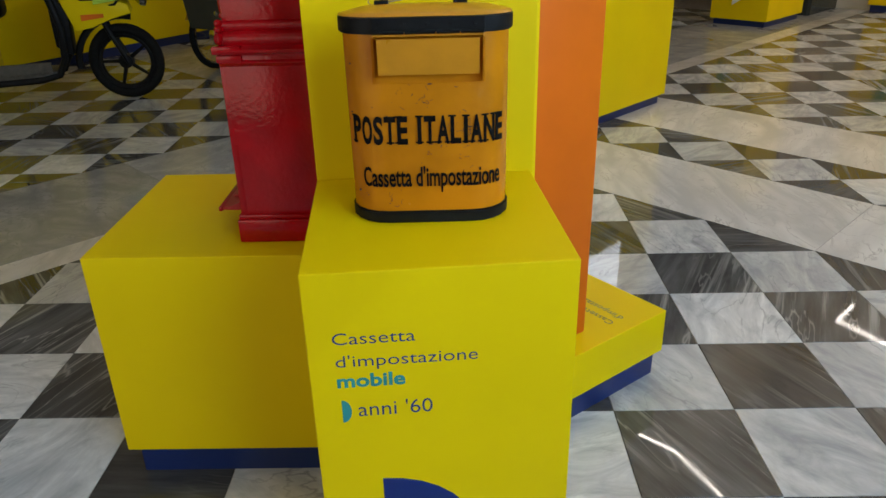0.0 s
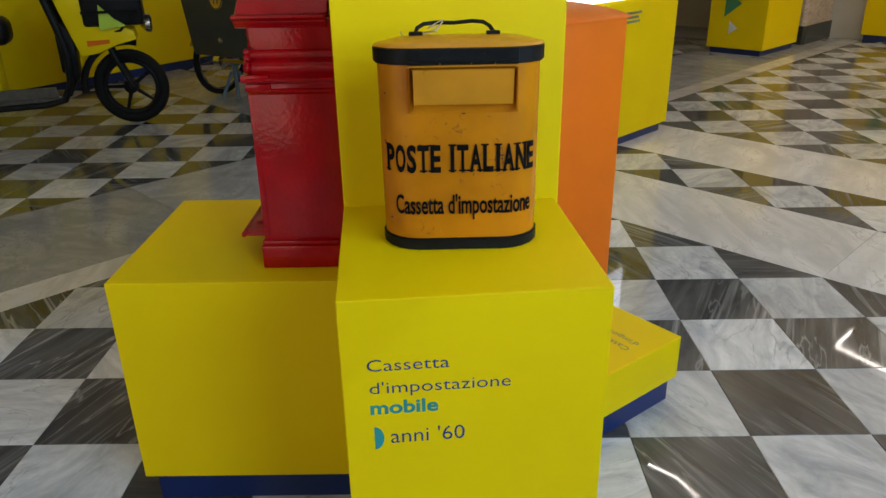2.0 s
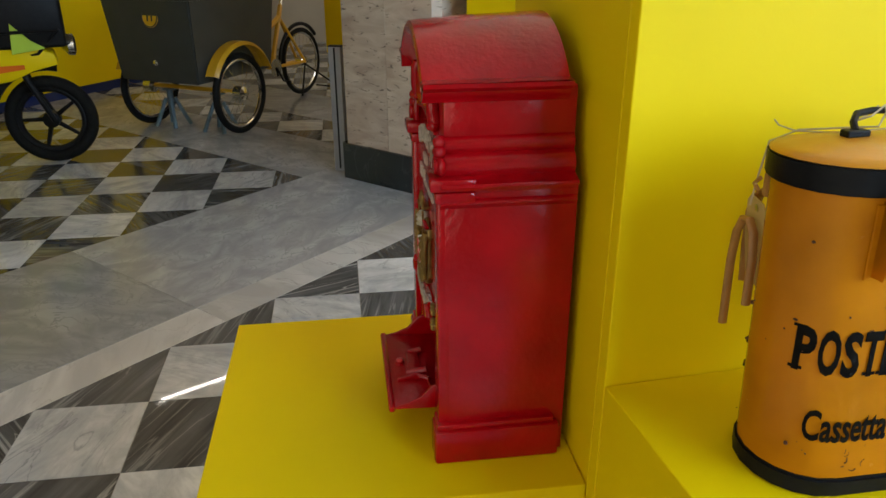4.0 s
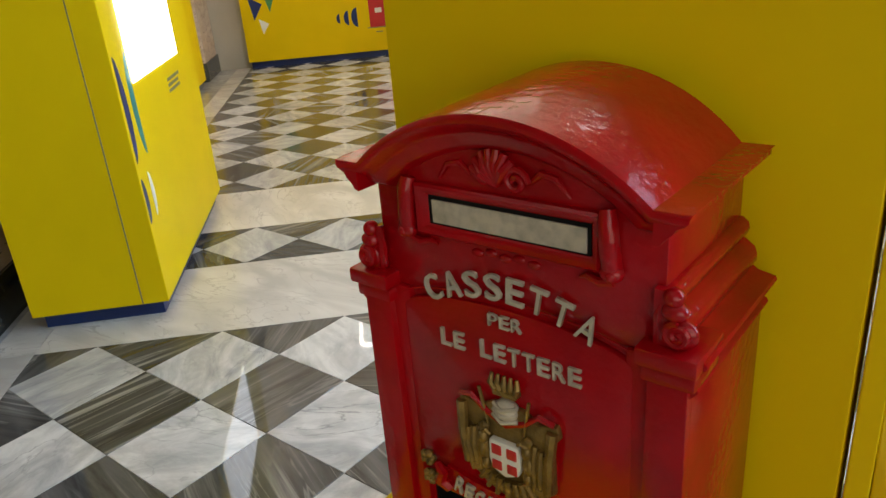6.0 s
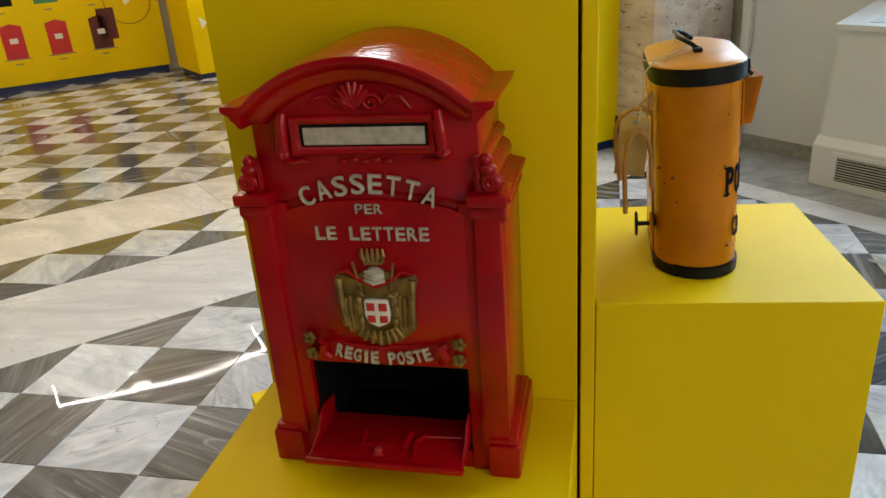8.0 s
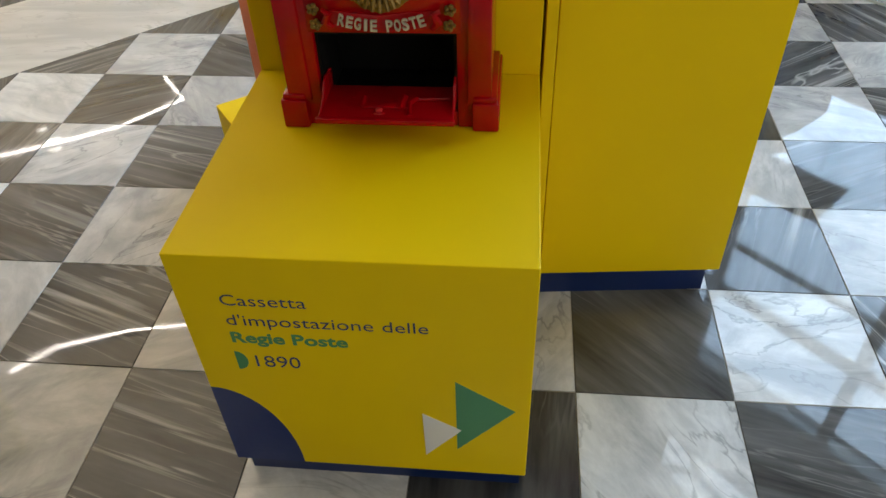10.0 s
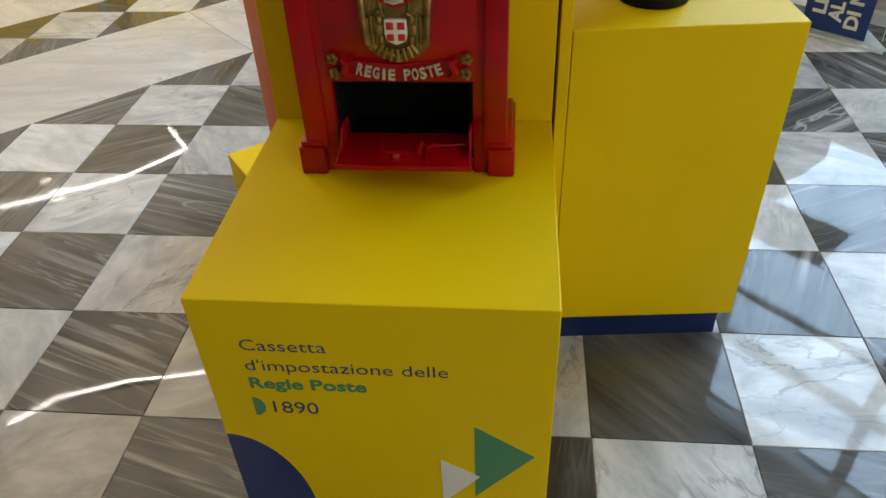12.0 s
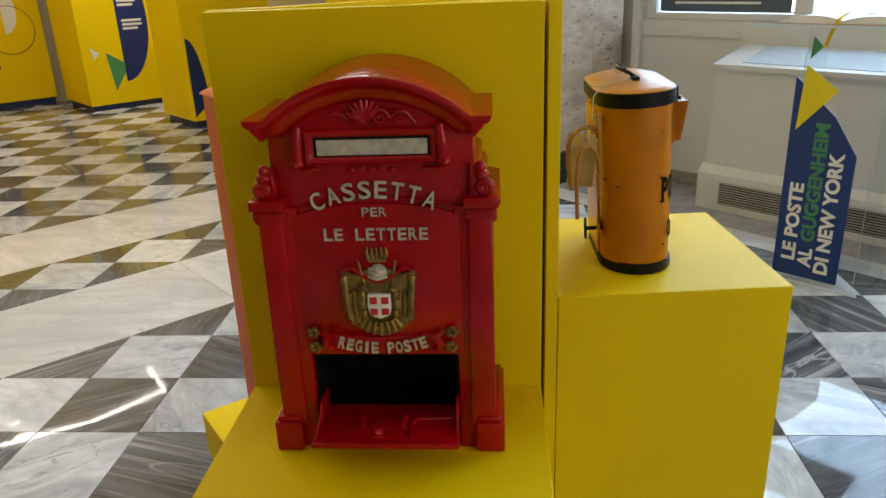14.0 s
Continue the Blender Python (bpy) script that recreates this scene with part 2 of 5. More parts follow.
RED_INK = material("red_print", (0.55, 0.02, 0.02), 0.5)
GROUT = material("grout", (0.30, 0.28, 0.25), 0.8, vary=0.3, scale=20)
TILE_W = tile_marble("white_marble_tile", False)
TILE_D = tile_marble("grey_marble_tile", True)
TILE_WI = tile_marble("white_marble_far", False, True)
TILE_DI = tile_marble("grey_marble_far", True, True)
SLAB = marble("pale_marble_slab", (0.62, 0.60, 0.57), (0.46, 0.44, 0.42), (0.30, 0.28, 0.26), 0.09, 1.5, (1, 2.5, 1), vw=0.02)
SLAB_G = marble("grey_marble_slab", (0.40, 0.40, 0.40), (0.27, 0.27, 0.28), (0.20, 0.20, 0.21), 0.12, 3.2, (1, 1.6, 1), vw=0.03)
BASE_M = marble("dark_green_marble", (0.035, 0.042, 0.04), (0.015, 0.018, 0.018), (0.07, 0.08, 0.075), 0.15, 1.6, (1, 1, 1), vw=0.02)
TRAV = travertine()
CREAM = material("cream_plaster", (0.55, 0.50, 0.40), 0.8, vary=0.1, scale=2, bump=0.1)
CEIL = material("white_plaster", (0.75, 0.73, 0.68), 0.9, vary=0.06, scale=1.5, bump=0.08)
WALLPAINT = material("grey_white_enamel", (0.60, 0.60, 0.57), 0.35, vary=0.06, scale=2)
RED = material("red_enamel", (0.39, 0.0016, 0.005), 0.11, vary=0.3, scale=9, bump=0.30, bscale=80, coat=0.0, spec=0.38)
ORANGE = material("orange_enamel", (0.72, 0.140, 0.006), 0.45, vary=0.10, scale=4, spec=0.15)
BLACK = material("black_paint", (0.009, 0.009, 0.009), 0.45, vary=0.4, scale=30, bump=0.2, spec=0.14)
GOLD = material("gold_paint", (0.30, 0.19, 0.05), 0.38, metal=0.6, vary=0.5, scale=40, bump=0.5, bscale=120)
SILVER = material("aged_silver_paint", (0.58, 0.52, 0.41), 0.45, metal=0.15, vary=0.35, scale=60, bump=0.3, bscale=120)
STEEL = material("worn_steel", (0.45, 0.44, 0.42), 0.3, metal=1.0, vary=0.3, scale=20)
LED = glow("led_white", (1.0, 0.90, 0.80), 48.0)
SPOT = glow("spot_white", (1.0, 0.93, 0.82), 12.0)
SCREEN = glow("screen_white", (0.95, 0.97, 1.0), 3.2)
GLASS = clear("window_glass")
ACRYL = sheet("acrylic", 0.2)
EDGE = material("acrylic_glint", (0.62, 0.68, 0.70), 0.2, vary=0.1)
SLATE_INK = material("slate_print", (0.055, 0.085, 0.115), 0.4)

# ---- mesh helpers ----


def mesh(name, bm, mat, smooth=False):
    me = bpy.data.meshes.new(name)
    bm.normal_update()
    bm.to_mesh(me)
    bm.free()
    me.materials.append(mat)
    if smooth:
        me.polygons.foreach_set("use_smooth", [True] * len(me.polygons))
        me.set_sharp_from_angle(angle=radians(38))
    return me


def part(name, bm, mat, parent, label="", m=None, smooth=False):
    o = new(name, mesh(name, bm, mat, smooth))
    o.parent = parent
    if m is not None:
        o.matrix_basis = m
    return tagged(o, label)


def thing(name, m, label, category, group="", kind=""):
    o = new(name)
    o.empty_display_size = 0.1
    o.matrix_world = m
    return tagged(o, label, category, group, kind)


def single(name, bm, mat, m, label, category="", kind="", smooth=False):
    o = new(name, mesh(name, bm, mat, smooth))
    o.matrix_world = m
    return tagged(o, label, category, "", kind)


def box(x0, x1, y0, y1, z0, z1, bevel=0.0, bm=None, seg=2):
    b2 = bmesh.new()
    bmesh.ops.create_cube(b2, size=1)
    for v in b2.verts:
        v.co = Vector((x0 + (v.co.x + 0.5) * (x1 - x0), y0 + (v.co.y + 0.5) * (y1 - y0), z0 + (v.co.z + 0.5) * (z1 - z0)))
    if bevel:
        bmesh.ops.bevel(b2, geom=b2.edges[:], offset=bevel, segments=seg, profile=0.5, affect='EDGES')
    return join(bm, b2)


def join(bm, other):
    """Adds the second bmesh to the first and frees it."""
    if bm is None:
        return other
    me = bpy.data.meshes.new("t")
    other.to_mesh(me)
    other.free()
    bm.from_mesh(me)
    bpy.data.meshes.remove(me)
    return bm


def moved(bm, m):
    bmesh.ops.transform(bm, matrix=m, verts=bm.verts)
    return bm


def prism(points, z0, z1, bevel=0.0, bm=None):
    """A solid over a plan outline."""
    b2 = bmesh.new()
    f = b2.faces.new([b2.verts.new((x, y, z0)) for x, y in points])
    r = bmesh.ops.extrude_face_region(b2, geom=[f])
    for v in r["geom"]:
        if isinstance(v, bmesh.types.BMVert):
            v.co.z = z1
    bmesh.ops.recalc_face_normals(b2, faces=b2.faces)
    if bevel:
        bmesh.ops.bevel(b2, geom=b2.edges[:], offset=bevel, segments=2, profile=0.5, affect='EDGES')
    return join(bm, b2)


def plate(points, y0, y1, bevel=0.0, bm=None):
    """A solid over an outline drawn upright in x and z, from depth y0 to y1."""
    b2 = prism(points, -y1, -y0, bevel)
    moved(b2, pose(0, 0, 0, 90))
    return join(bm, b2)


def tube(points, r, sides=8, bm=None, closed=False, caps=True):
    """A round bar along a line; r may be a list."""
    b2 = bmesh.new()
    pts = [Vector(p) for p in points]
    rad = r if isinstance(r, (list, tuple)) else [r] * len(pts)
    rings, up = [], None
    for i, p in enumerate(pts):
        if closed:
            d = pts[(i + 1) % len(pts)] - pts[i - 1]
        else:
            d = pts[min(i + 1, len(pts) - 1)] - pts[max(i - 1, 0)]
        d.normalize()
        if up is None:
            up = d.orthogonal().normalized()
        up = (up - d * up.dot(d)).normalized()
        side = d.cross(up)
        rings.append([b2.verts.new(p + rad[i] * (math.cos(a) * up + math.sin(a) * side)) for a in (2 * math.pi * k / sides for k in range(sides))])
    pairs = list(zip(rings, rings[1:])) + ([(rings[-1], rings[0])] if closed else [])
    for a, c in pairs:
        for k in range(sides):
            b2.faces.new((a[k], a[(k + 1) % sides], c[(k + 1) % sides], c[k]))
    if caps and not closed:
        b2.faces.new(rings[0][::-1])
        b2.faces.new(rings[-1])
    bmesh.ops.recalc_face_normals(b2, faces=b2.faces)
    return join(bm, b2)


def lathe(profile, sides=24, bm=None, m=None):
    """A turned solid about z; profile of (radius, height)."""
    b2 = bmesh.new()
    rings = [[b2.verts.new((max(r, 1e-4) * math.cos(2 * math.pi * k / sides), max(r, 1e-4) * math.sin(2 * math.pi * k / sides), z)) for k in range(sides)] for r, z in profile]
    for a, c in zip(rings, rings[1:]):
        for k in range(sides):
            b2.faces.new((a[k], a[(k + 1) % sides], c[(k + 1) % sides], c[k]))
    b2.faces.new(rings[0][::-1])
    b2.faces.new(rings[-1])
    bmesh.ops.recalc_face_normals(b2, faces=b2.faces)
    if m is not None:
        moved(b2, m)
    return join(bm, b2)


def blob(x, y, z, sx, sy, sz, bm=None, sub=2, m=None):
    b2 = bmesh.new()
    bmesh.ops.create_icosphere(b2, subdivisions=sub, radius=1)
    moved(b2, Matrix.Translation((x, y, z)) @ (m or Matrix()) @ Matrix.Diagonal((sx, sy, sz, 1)))
    return join(bm, b2)


def text_bm(body, size, width=None, depth=0.0006, bold=0.0, shear=0.0):
    """Letters of the built-in font as a solid, standing in x and z with the left end of the baseline at 0, facing -y."""
    cu = bpy.data.curves.new("letters", 'FONT')
    cu.body, cu.size, cu.extrude, cu.offset, cu.shear, cu.resolution_u = body, size / 0.72, depth / 2, bold, shear, 3
    ob = new("letters", cu)
    me = bpy.data.meshes.new_from_object(ob.evaluated_get(bpy.context.evaluated_depsgraph_get()))
    bpy.data.objects.remove(ob)
    bpy.data.curves.remove(cu)
    bm = bmesh.new()
    bm.from_mesh(me)
    bpy.data.meshes.remove(me)
    xs = [v.co.x for v in bm.verts]
    x0, w = min(xs), max(xs) - min(xs)
    k = width / w if width else 1
    for v in bm.verts:
        v.co = Vector(((v.co.x - x0) * k, -v.co.z, v.co.y))
    return bm

RUST0 = material("brown_print", (0.16, 0.08, 0.01), 0.6)

# ---- the building ----
T = 0.4                        # tile
HALF = 9 * T / R2              # half width of the tiled nave
A1, A2, A3, A4 = 6 * T / R2, 2.503, 3.069, 3.875


def clip(poly, a, b, c):
    """The part of a plan outline where a x + b y <= c."""
    out = []
    for i, p in enumerate(poly):
        q = poly[(i + 1) % len(poly)]
        dp, dq = a * p[0] + b * p[1] - c, a * q[0] + b * q[1] - c
        if dp <= 0:
            out.append(p)
        if dp * dq < 0:
            t = dp / (dp - dq)
            out.append((p[0] + t * (q[0] - p[0]), p[1] + t * (q[1] - p[1])))
    return out


def region(poly, a0, a1, b0, b1):
    k = 1 / R2
    for a, b, c in ((k, k, a1), (-k, -k, -a0), (-k, k, b1), (k, -k, -b0)):
        poly = clip(poly, a, b, c)
        if len(poly) < 3:
            return []
    return poly


def piece(poly, gap=0.0012):
    """A paving piece over its outline, with a joint round it and a small bevel."""
    cx, cy = sum(p[0] for p in poly) / len(poly), sum(p[1] for p in poly) / len(poly)
    bm = bmesh.new()
    rings = []
    for inset, z in ((gap, -0.012), (gap, -0.0012), (gap + 0.0012, 0.0)):
        ring = []
        for i, p in enumerate(poly):
            a, c = Vector(poly[i - 1]) - Vector(p), Vector(poly[(i + 1) % len(poly)]) - Vector(p)
            a.normalize(), c.normalize()
            s = abs(a.x * c.y - a.y * c.x)
            q = Vector(p) + (a + c) * (inset / max(s, 0.3))
            ring.append(bm.verts.new((q.x, q.y, z)))
        rings.append(ring)
    for u, v in zip(rings, rings[1:]):
        for i in range(len(poly)):
            j = (i + 1) % len(poly)
            bm.faces.new((u[i], u[j], v[j], v[i]))
    bm.faces.new(rings[-1])
    return bm


floor = thing("floor", Matrix(), "polished chequered floor of white and grey marble tiles with pale bands", "floor", kind="structure")
part("screed", box(-9, 13, -9.5, 13.5, -0.2, -0.003), GROUT, floor)

# bands of pale and grey marble between the fields
def band(name, a0, a1, b0, b1, mat, cuts):
    edges = [b0, *cuts, b1]
    for lo, hi in zip(edges, edges[1:]):
        pts = [((a - b) / R2, (a + b) / R2) for a, b in ((a0, lo), (a1, lo), (a1, hi), (a0, hi))]
        part(name, piece(pts), mat, floor)


for a0, a1 in ((A1, A2), (A3, A4)):
    band("marble_slab", a0, a1, -HALF, HALF, SLAB, (0.0,))
    band("marble_slab", a0, a1, 3.88, 9.2, SLAB_G, (5.4, 7.2))
for s in (1, -1):
    lo, hi = sorted((s * HALF, s * 2.76))
    for k in range(-4, 6):
        a0, a1 = k * 1.7, (k + 1) * 1.7
        for n_, (p, q), mt in (("border_strip", (lo, hi), SLAB), ("marble_slab", tuple(sorted((s * 2.76, s * 3.88))), SLAB_G)):
            pts = [((a - b) / R2, (a + b) / R2) for a, b in ((a0, p), (a1, p), (a1, q), (a0, q))]
            part(n_, piece(pts), mt, floor)


def centred(o, pts):
    """Puts the origin of a paving piece into its middle."""
    c = Vector((sum(p[0] for p in pts) / len(pts), sum(p[1] for p in pts) / len(pts), 0))
    o.data.transform(Matrix.Translation(-c))
    o.location = c


far_w, far_d = [[], []], [[], []]
near_count = 0
tile_mesh = {}
FIELDS = ((-6.6, A1, -HALF, HALF, 0, 0), (A4, 10.3, -HALF, HALF, -0.06, -0.06), (-6.6, A1, 3.88, 9.2, -0.145, 0.145), (A4, 9.0, 3.88, 9.2, -0.205, 0.085),
          (A2, A3, -HALF, HALF, 1.775, 1.765), (A2, A3, 3.88, 9.2, 1.775, 1.765))
for a0, a1, b0, b1, ox, oy in FIELDS:
    for i in range(-26, 32):
        for j in range(-26, 32):
            x, y = i * T + ox, j * T + oy
            sq = [(x, y), (x + T, y), (x + T, y + T), (x, y + T)]
            pl = region(sq, a0, a1, b0, b1)
            if len(pl) < 3:
                continue
            ar = abs(sum(pl[k][0] * pl[(k + 1) % len(pl)][1] - pl[(k + 1) % len(pl)][0] * pl[k][1] for k in range(len(pl)))) / 2
            if ar < 0.003:
                continue
            cx, cy = sum(p[0] for p in pl) / len(pl), sum(p[1] for p in pl) / len(pl)
            dark = (i + j) % 2 == 1
            if -3.4 < cx < 2.6 and -2.5 < cy < 2.9 and near_count < 296:
                near_count += 1
                whole = len(pl) == 4 and ar > T * T * 0.995
                if whole:
                    if dark not in tile_mesh:
                        h = T / 2
                        tile_mesh[dark] = mesh("tile", piece([(-h, -h), (h, -h), (h, h), (-h, h)]), TILE_D if dark else TILE_W)
                    o = new("tile", tile_mesh[dark])
                    o.location = (cx, cy, random.uniform(-0.0004, 0.0004))
                else:
                    o = new("tile", mesh("tile", piece(pl), TILE_D if dark else TILE_W))
                    centred(o, pl)
                o.parent = floor
            else:
                vs, fs = far_d if dark else far_w
                k0 = len(vs)
                n = len(pl)
                ins = [(p[0] + (cx - p[0]) * 0.007, p[1] + (cy - p[1]) * 0.007) for p in pl]
                vs += [(p[0], p[1], 0.0) for p in ins] + [(p[0], p[1], -0.008) for p in ins]
                fs.append(tuple(range(k0, k0 + n)))
                fs += [(k0 + k, k0 + n + k, k0 + n + (k + 1) % n, k0 + (k + 1) % n) for k in range(n)]
for (vs, fs), mt, nm in ((far_w, TILE_WI, "white_tiles"), (far_d, TILE_DI, "grey_tiles")):
    me = bpy.data.meshes.new(nm)
    me.from_pydata(vs, [], fs)
    me.materials.append(mt)
    o = new(nm, me)
    o.parent = floor
    tagged(o, kind="stuff")

# walls, ceiling
H = 8.0


def wall(name, a0, a1, b0, b1, label, mat=CREAM, z1=H):
    return single(name, box(a0, a1, b0, b1, -0.01, z1), mat, BUILD, label, "wall", "structure")


wall("wall_west", -5.3, -5.0, 1.8, 9.5, "plain cream plaster wall beside the added entrance")
wall("wall_west_2", -5.3, -5.0, -4.2, -1.8, "plain cream plaster wall beside the added entrance")
wall("wall_north", -5.0, 9.3, 9.2, 9.5, "cream plaster wall of the dim side hall")
wall("wall_east", 10.3, 10.6, -4.2, 9.5, "cream plaster wall at the end of the hall")
wall("wall_south_a", -5.0, -2.4, -3.92, -3.46, "grey white wall beside the window bay", WALLPAINT)
wall("wall_south_b", 1.69, 5.3, -3.92, -3.66, "cream plaster wall behind the pillars")
# no far or upper window is seen here; both are added for light
wall("wall_south_f", 5.3, 7.1, -3.92, -3.66, "cream plaster wall beside the added far window", CREAM, 4.0)
single("wall_south_g", box(5.3, 7.9, -3.92, -3.66, 4.0, 4.75), CREAM, BUILD, "cream plaster wall under the added upper window", "wall", "structure")
single("wall_south_h", box(5.3, 7.9, -3.92, -3.66, 6.25, H), CREAM, BUILD, "cream plaster wall over the added upper window", "wall", "structure")
wall("wall_south_c", 8.9, 10.3, -3.92, -3.66, "cream plaster wall at the end of the nave")
wall("wall_south_d", 7.1, 8.9, -3.92, -3.66, "cream plaster wall under the added far window", CREAM, 2.4)
single("wall_south_e", box(7.9, 8.9, -3.92, -3.66, 4.0, H), CREAM, BUILD, "cream plaster wall over the added far window", "wall", "structure")
wall("wall_south_sill", -2.4, 1.69, -3.92, -3.46, "grey white panelled wall below the window", WALLPAINT, 1.2)
single("wall_south_mid", box(-2.4, 1.69, -3.92, -3.46, 4.6, 5.9), WALLPAINT, BUILD, "grey white wall between window and lunette", "wall", "structure")
single("wall_south_head", plate([(-2.4, 5.9)] + [(-0.35 + 1.35 * math.cos(radians(a)), 5.9 + 1.35 * math.sin(radians(a))) for a in range(180, -1, -10)] + [(1.69, 5.9), (1.69, H), (-2.4, H)], -3.92, -3.46), WALLPAINT, BUILD, "grey white wall round an arched lunette window", "wall", "structure")
single("wall_west_head", box(-5.3, -5.0, -1.8, 1.8, 4.5, H), CREAM, BUILD, "cream plaster wall above the added entrance", "wall", "structure")
# not seen; added to block ceiling light from the side hall
single("wall_arcade", box(-5.0, 10.3, 2.81, 3.64, 3.7, H), CREAM, BUILD, "unseen plaster wall over the pillars, added to keep the side hall dim", "wall", "structure")
single("ceiling", box(-5.3, 10.6, -4.2, 9.5, H, H + 0.25), CEIL, BUILD, "plain white plaster ceiling", "ceiling", "structure")
single("baseboard", box(0.95, 1.69, -3.46, -3.445, 0.0, 0.10, 0.003), GROUT, BUILD, "grey stone baseboard under the panelled wall", "baseboard", "structure")
single("wall_moulding", box(0.84, 1.62, -3.46, -3.440, 1.09, 1.13, 0.004), WALLPAINT, BUILD, "painted moulding along the panelled wall", "trim", "structure")
single("window_surround", box(1.62, 1.69, -3.46, -3.42, 0.0, 4.6, 0.006), WALLPAINT, BUILD, "grey metal frame post beside the window bay", "trim", "structure")

win = thing("window_1", BUILD, "tall window with pale frame and glazing bars, daylight behind", "window", kind="structure")
for nm, bx in (("window_frame", (-2.4, -2.32, 1.2, 4.6)), ("window_frame", (1.54, 1.62, 1.2, 4.6)), ("window_frame", (-2.32, 1.54, 4.52, 4.6)), ("window_sill", (-2.32, 1.54, 1.2, 1.25))):
    part(nm, box(bx[0], bx[1], -3.60, -3.50, bx[2], bx[3], 0.006), WALLPAINT, win)
for x in (0.46, -0.95):
    part("glazing_bar", box(x - 0.06, x + 0.06, -3.58, -3.52, 1.25, 4.52, 0.005), WALLPAINT, win)
for z, w in ((2.94, 0.03), (3.5, 0.07)):
    for x0, x1 in ((-2.32, -1.01), (-0.89, 0.40), (0.52, 1.54)):
        part("glazing_bar", box(x0, x1, -3.575, -3.525, z - w, z + w, 0.005), WALLPAINT, win)
for x0, x1 in ((-2.32, -1.01), (-0.89, 0.40), (0.52, 1.54)):
    for z0, z1 in ((1.25, 2.91), (2.97, 3.43), (3.57, 4.52)):
        pane = part("pane", box(x0, x1, -3.553, -3.547, z0, z1), GLASS, win)
        pane.visible_shadow = False
part("window_banner", box(0.54, 1.52, -3.53, -3.527, 1.26, 1.75), SLATE_INK, win, "slate blue printed banner along the window's foot")
for k in range(2):
    part("text_line", box(0.75 - 0.2 * k, 1.40, -3.5265, -3.526, 1.31 + 0.05 * k, 1.325 + 0.05 * k), WHITE_INK, win)
lun = thing("window_2", BUILD, "arched lunette window with pale glazing bars", "window", kind="structure")
for a in (45, 90, 135):
    part("glazing_bar", tube([(-0.35 + 0.5 * math.cos(radians(a)), -3.55, 5.9 + 0.5 * math.sin(radians(a))), (-0.35 + 1.36 * math.cos(radians(a)), -3.55, 5.9 + 1.36 * math.sin(radians(a)))], 0.045, 6), WALLPAINT, lun)
part("glazing_bar", tube([(-0.35 + 0.5 * math.cos(radians(a)), -3.55, 5.9 + 0.5 * math.sin(radians(a))) for a in range(0, 181, 10)], 0.05, 6), WALLPAINT, lun)

# unseen window, set where the red roof's highlight would reflect
upw = thing("window_3", BUILD, "unseen upper window, pale frame and bars, added for the roof highlight", "window", kind="structure")
for x in (5.34, 6.17, 7.03, 7.86):
    part("glazing_bar", box(x - 0.04, x + 0.04, -3.74, -3.69, 4.75, 6.25, 0.005), WALLPAINT, upw)
for z in (4.79, 5.5, 6.21):
    for x0, x1 in ((5.38, 6.13), (6.21, 6.99), (7.07, 7.82)):
        part("glazing_bar", box(x0, x1, -3.735, -3.695, z - 0.03, z + 0.03, 0.005), WALLPAINT, upw)

# entrance not seen; added as the opening for the west fill lamp
door = thing("door_1", BUILD, "unseen wide entrance opening with dark frame, added for the fill light", "door", kind="structure")
for y0, y1, z0, z1 in ((-1.8, -1.72, 0, 4.5), (1.72, 1.8, 0, 4.5), (-1.72, 1.72, 4.42, 4.5), (-1.72, 1.72, 2.6, 2.68), (-0.04, 0.04, 0, 2.6)):
    part("door_frame", box(-5.12, -5.02, y0, y1, z0, z1, 0.006), BLACK, door)


def pillar(name, a0, a1, b0, b1, label):
    p = thing(name, BUILD @ pose((a0 + a1) / 2, (b0 + b1) / 2, 0), label, "pillar", kind="structure")
    w, d = (a1 - a0) / 2, (b1 - b0) / 2
    ch = lambda e, c: [(-w + e, -d + e + c), (-w + e + c, -d + e), (w - e - c, -d + e), (w - e, -d + e + c), (w - e, d - e - c), (w - e - c, d - e), (-w + e + c, d - e), (-w + e, d - e - c)]
    part("base", prism(ch(0, 0.035), 0, 0.25, 0.004), BASE_M, p, "dark green marble base course")
    z = 0.2505
    top = 3.699 if b0 > 0 else H
    for k in range(5):
        z1 = min(top, z + 1.9)
        for half in (-1, 1):
            pts = clip(ch(0.02, 0.045), 0, -half, -0.0012)
            part("shaft_block", prism(pts, z, z1 - 0.002, 0.002), TRAV, p)
        z = z1
        if z >= top - 0.01:
            break
    return p


pillar("pillar_1", 1.874, 3.71, 2.786, 3.67, "travertine pillar with dark green marble base")
pillar("pillar_2", 1.874, 3.71, -3.655, -2.786, "travertine pillar with dark green marble base")
pillar("pillar_3", 9.25, 10.29, 3.0, 3.9, "travertine pillar with dark green marble base")


def vinyl(name, pts, mat, parent, y=-0.0008, label="", m=None):
    return part(name, plate(pts, y, y + 0.0012), mat, parent, label, m)


def bars(parent, x0, z0, lines, size, mat, rnd, m=None, y=-0.0008):
    """Writing too small to read: a row of plain bars."""
    for k, w in enumerate(lines):
        part("text_line", box(x0, x0 + w, y, y + 0.001, z0 - k * size * 1.7, z0 - k * size * 1.7 + size), mat, parent, "", m)


def totem(name, m, w, d, h, label, seam=True):
    """A tall yellow display box: local x along its front, y into it."""
    t = thing(name, m, label, "display totem", "exhibition totems")
    part("body", box(0, w, 0, d, 0.075, h, 0.004), YELLOW, t)
    part("kick_base", box(0.04, w - 0.04, 0.04, d - 0.04, 0, 0.075), BLUE, t, "dark blue recessed base")
    return t


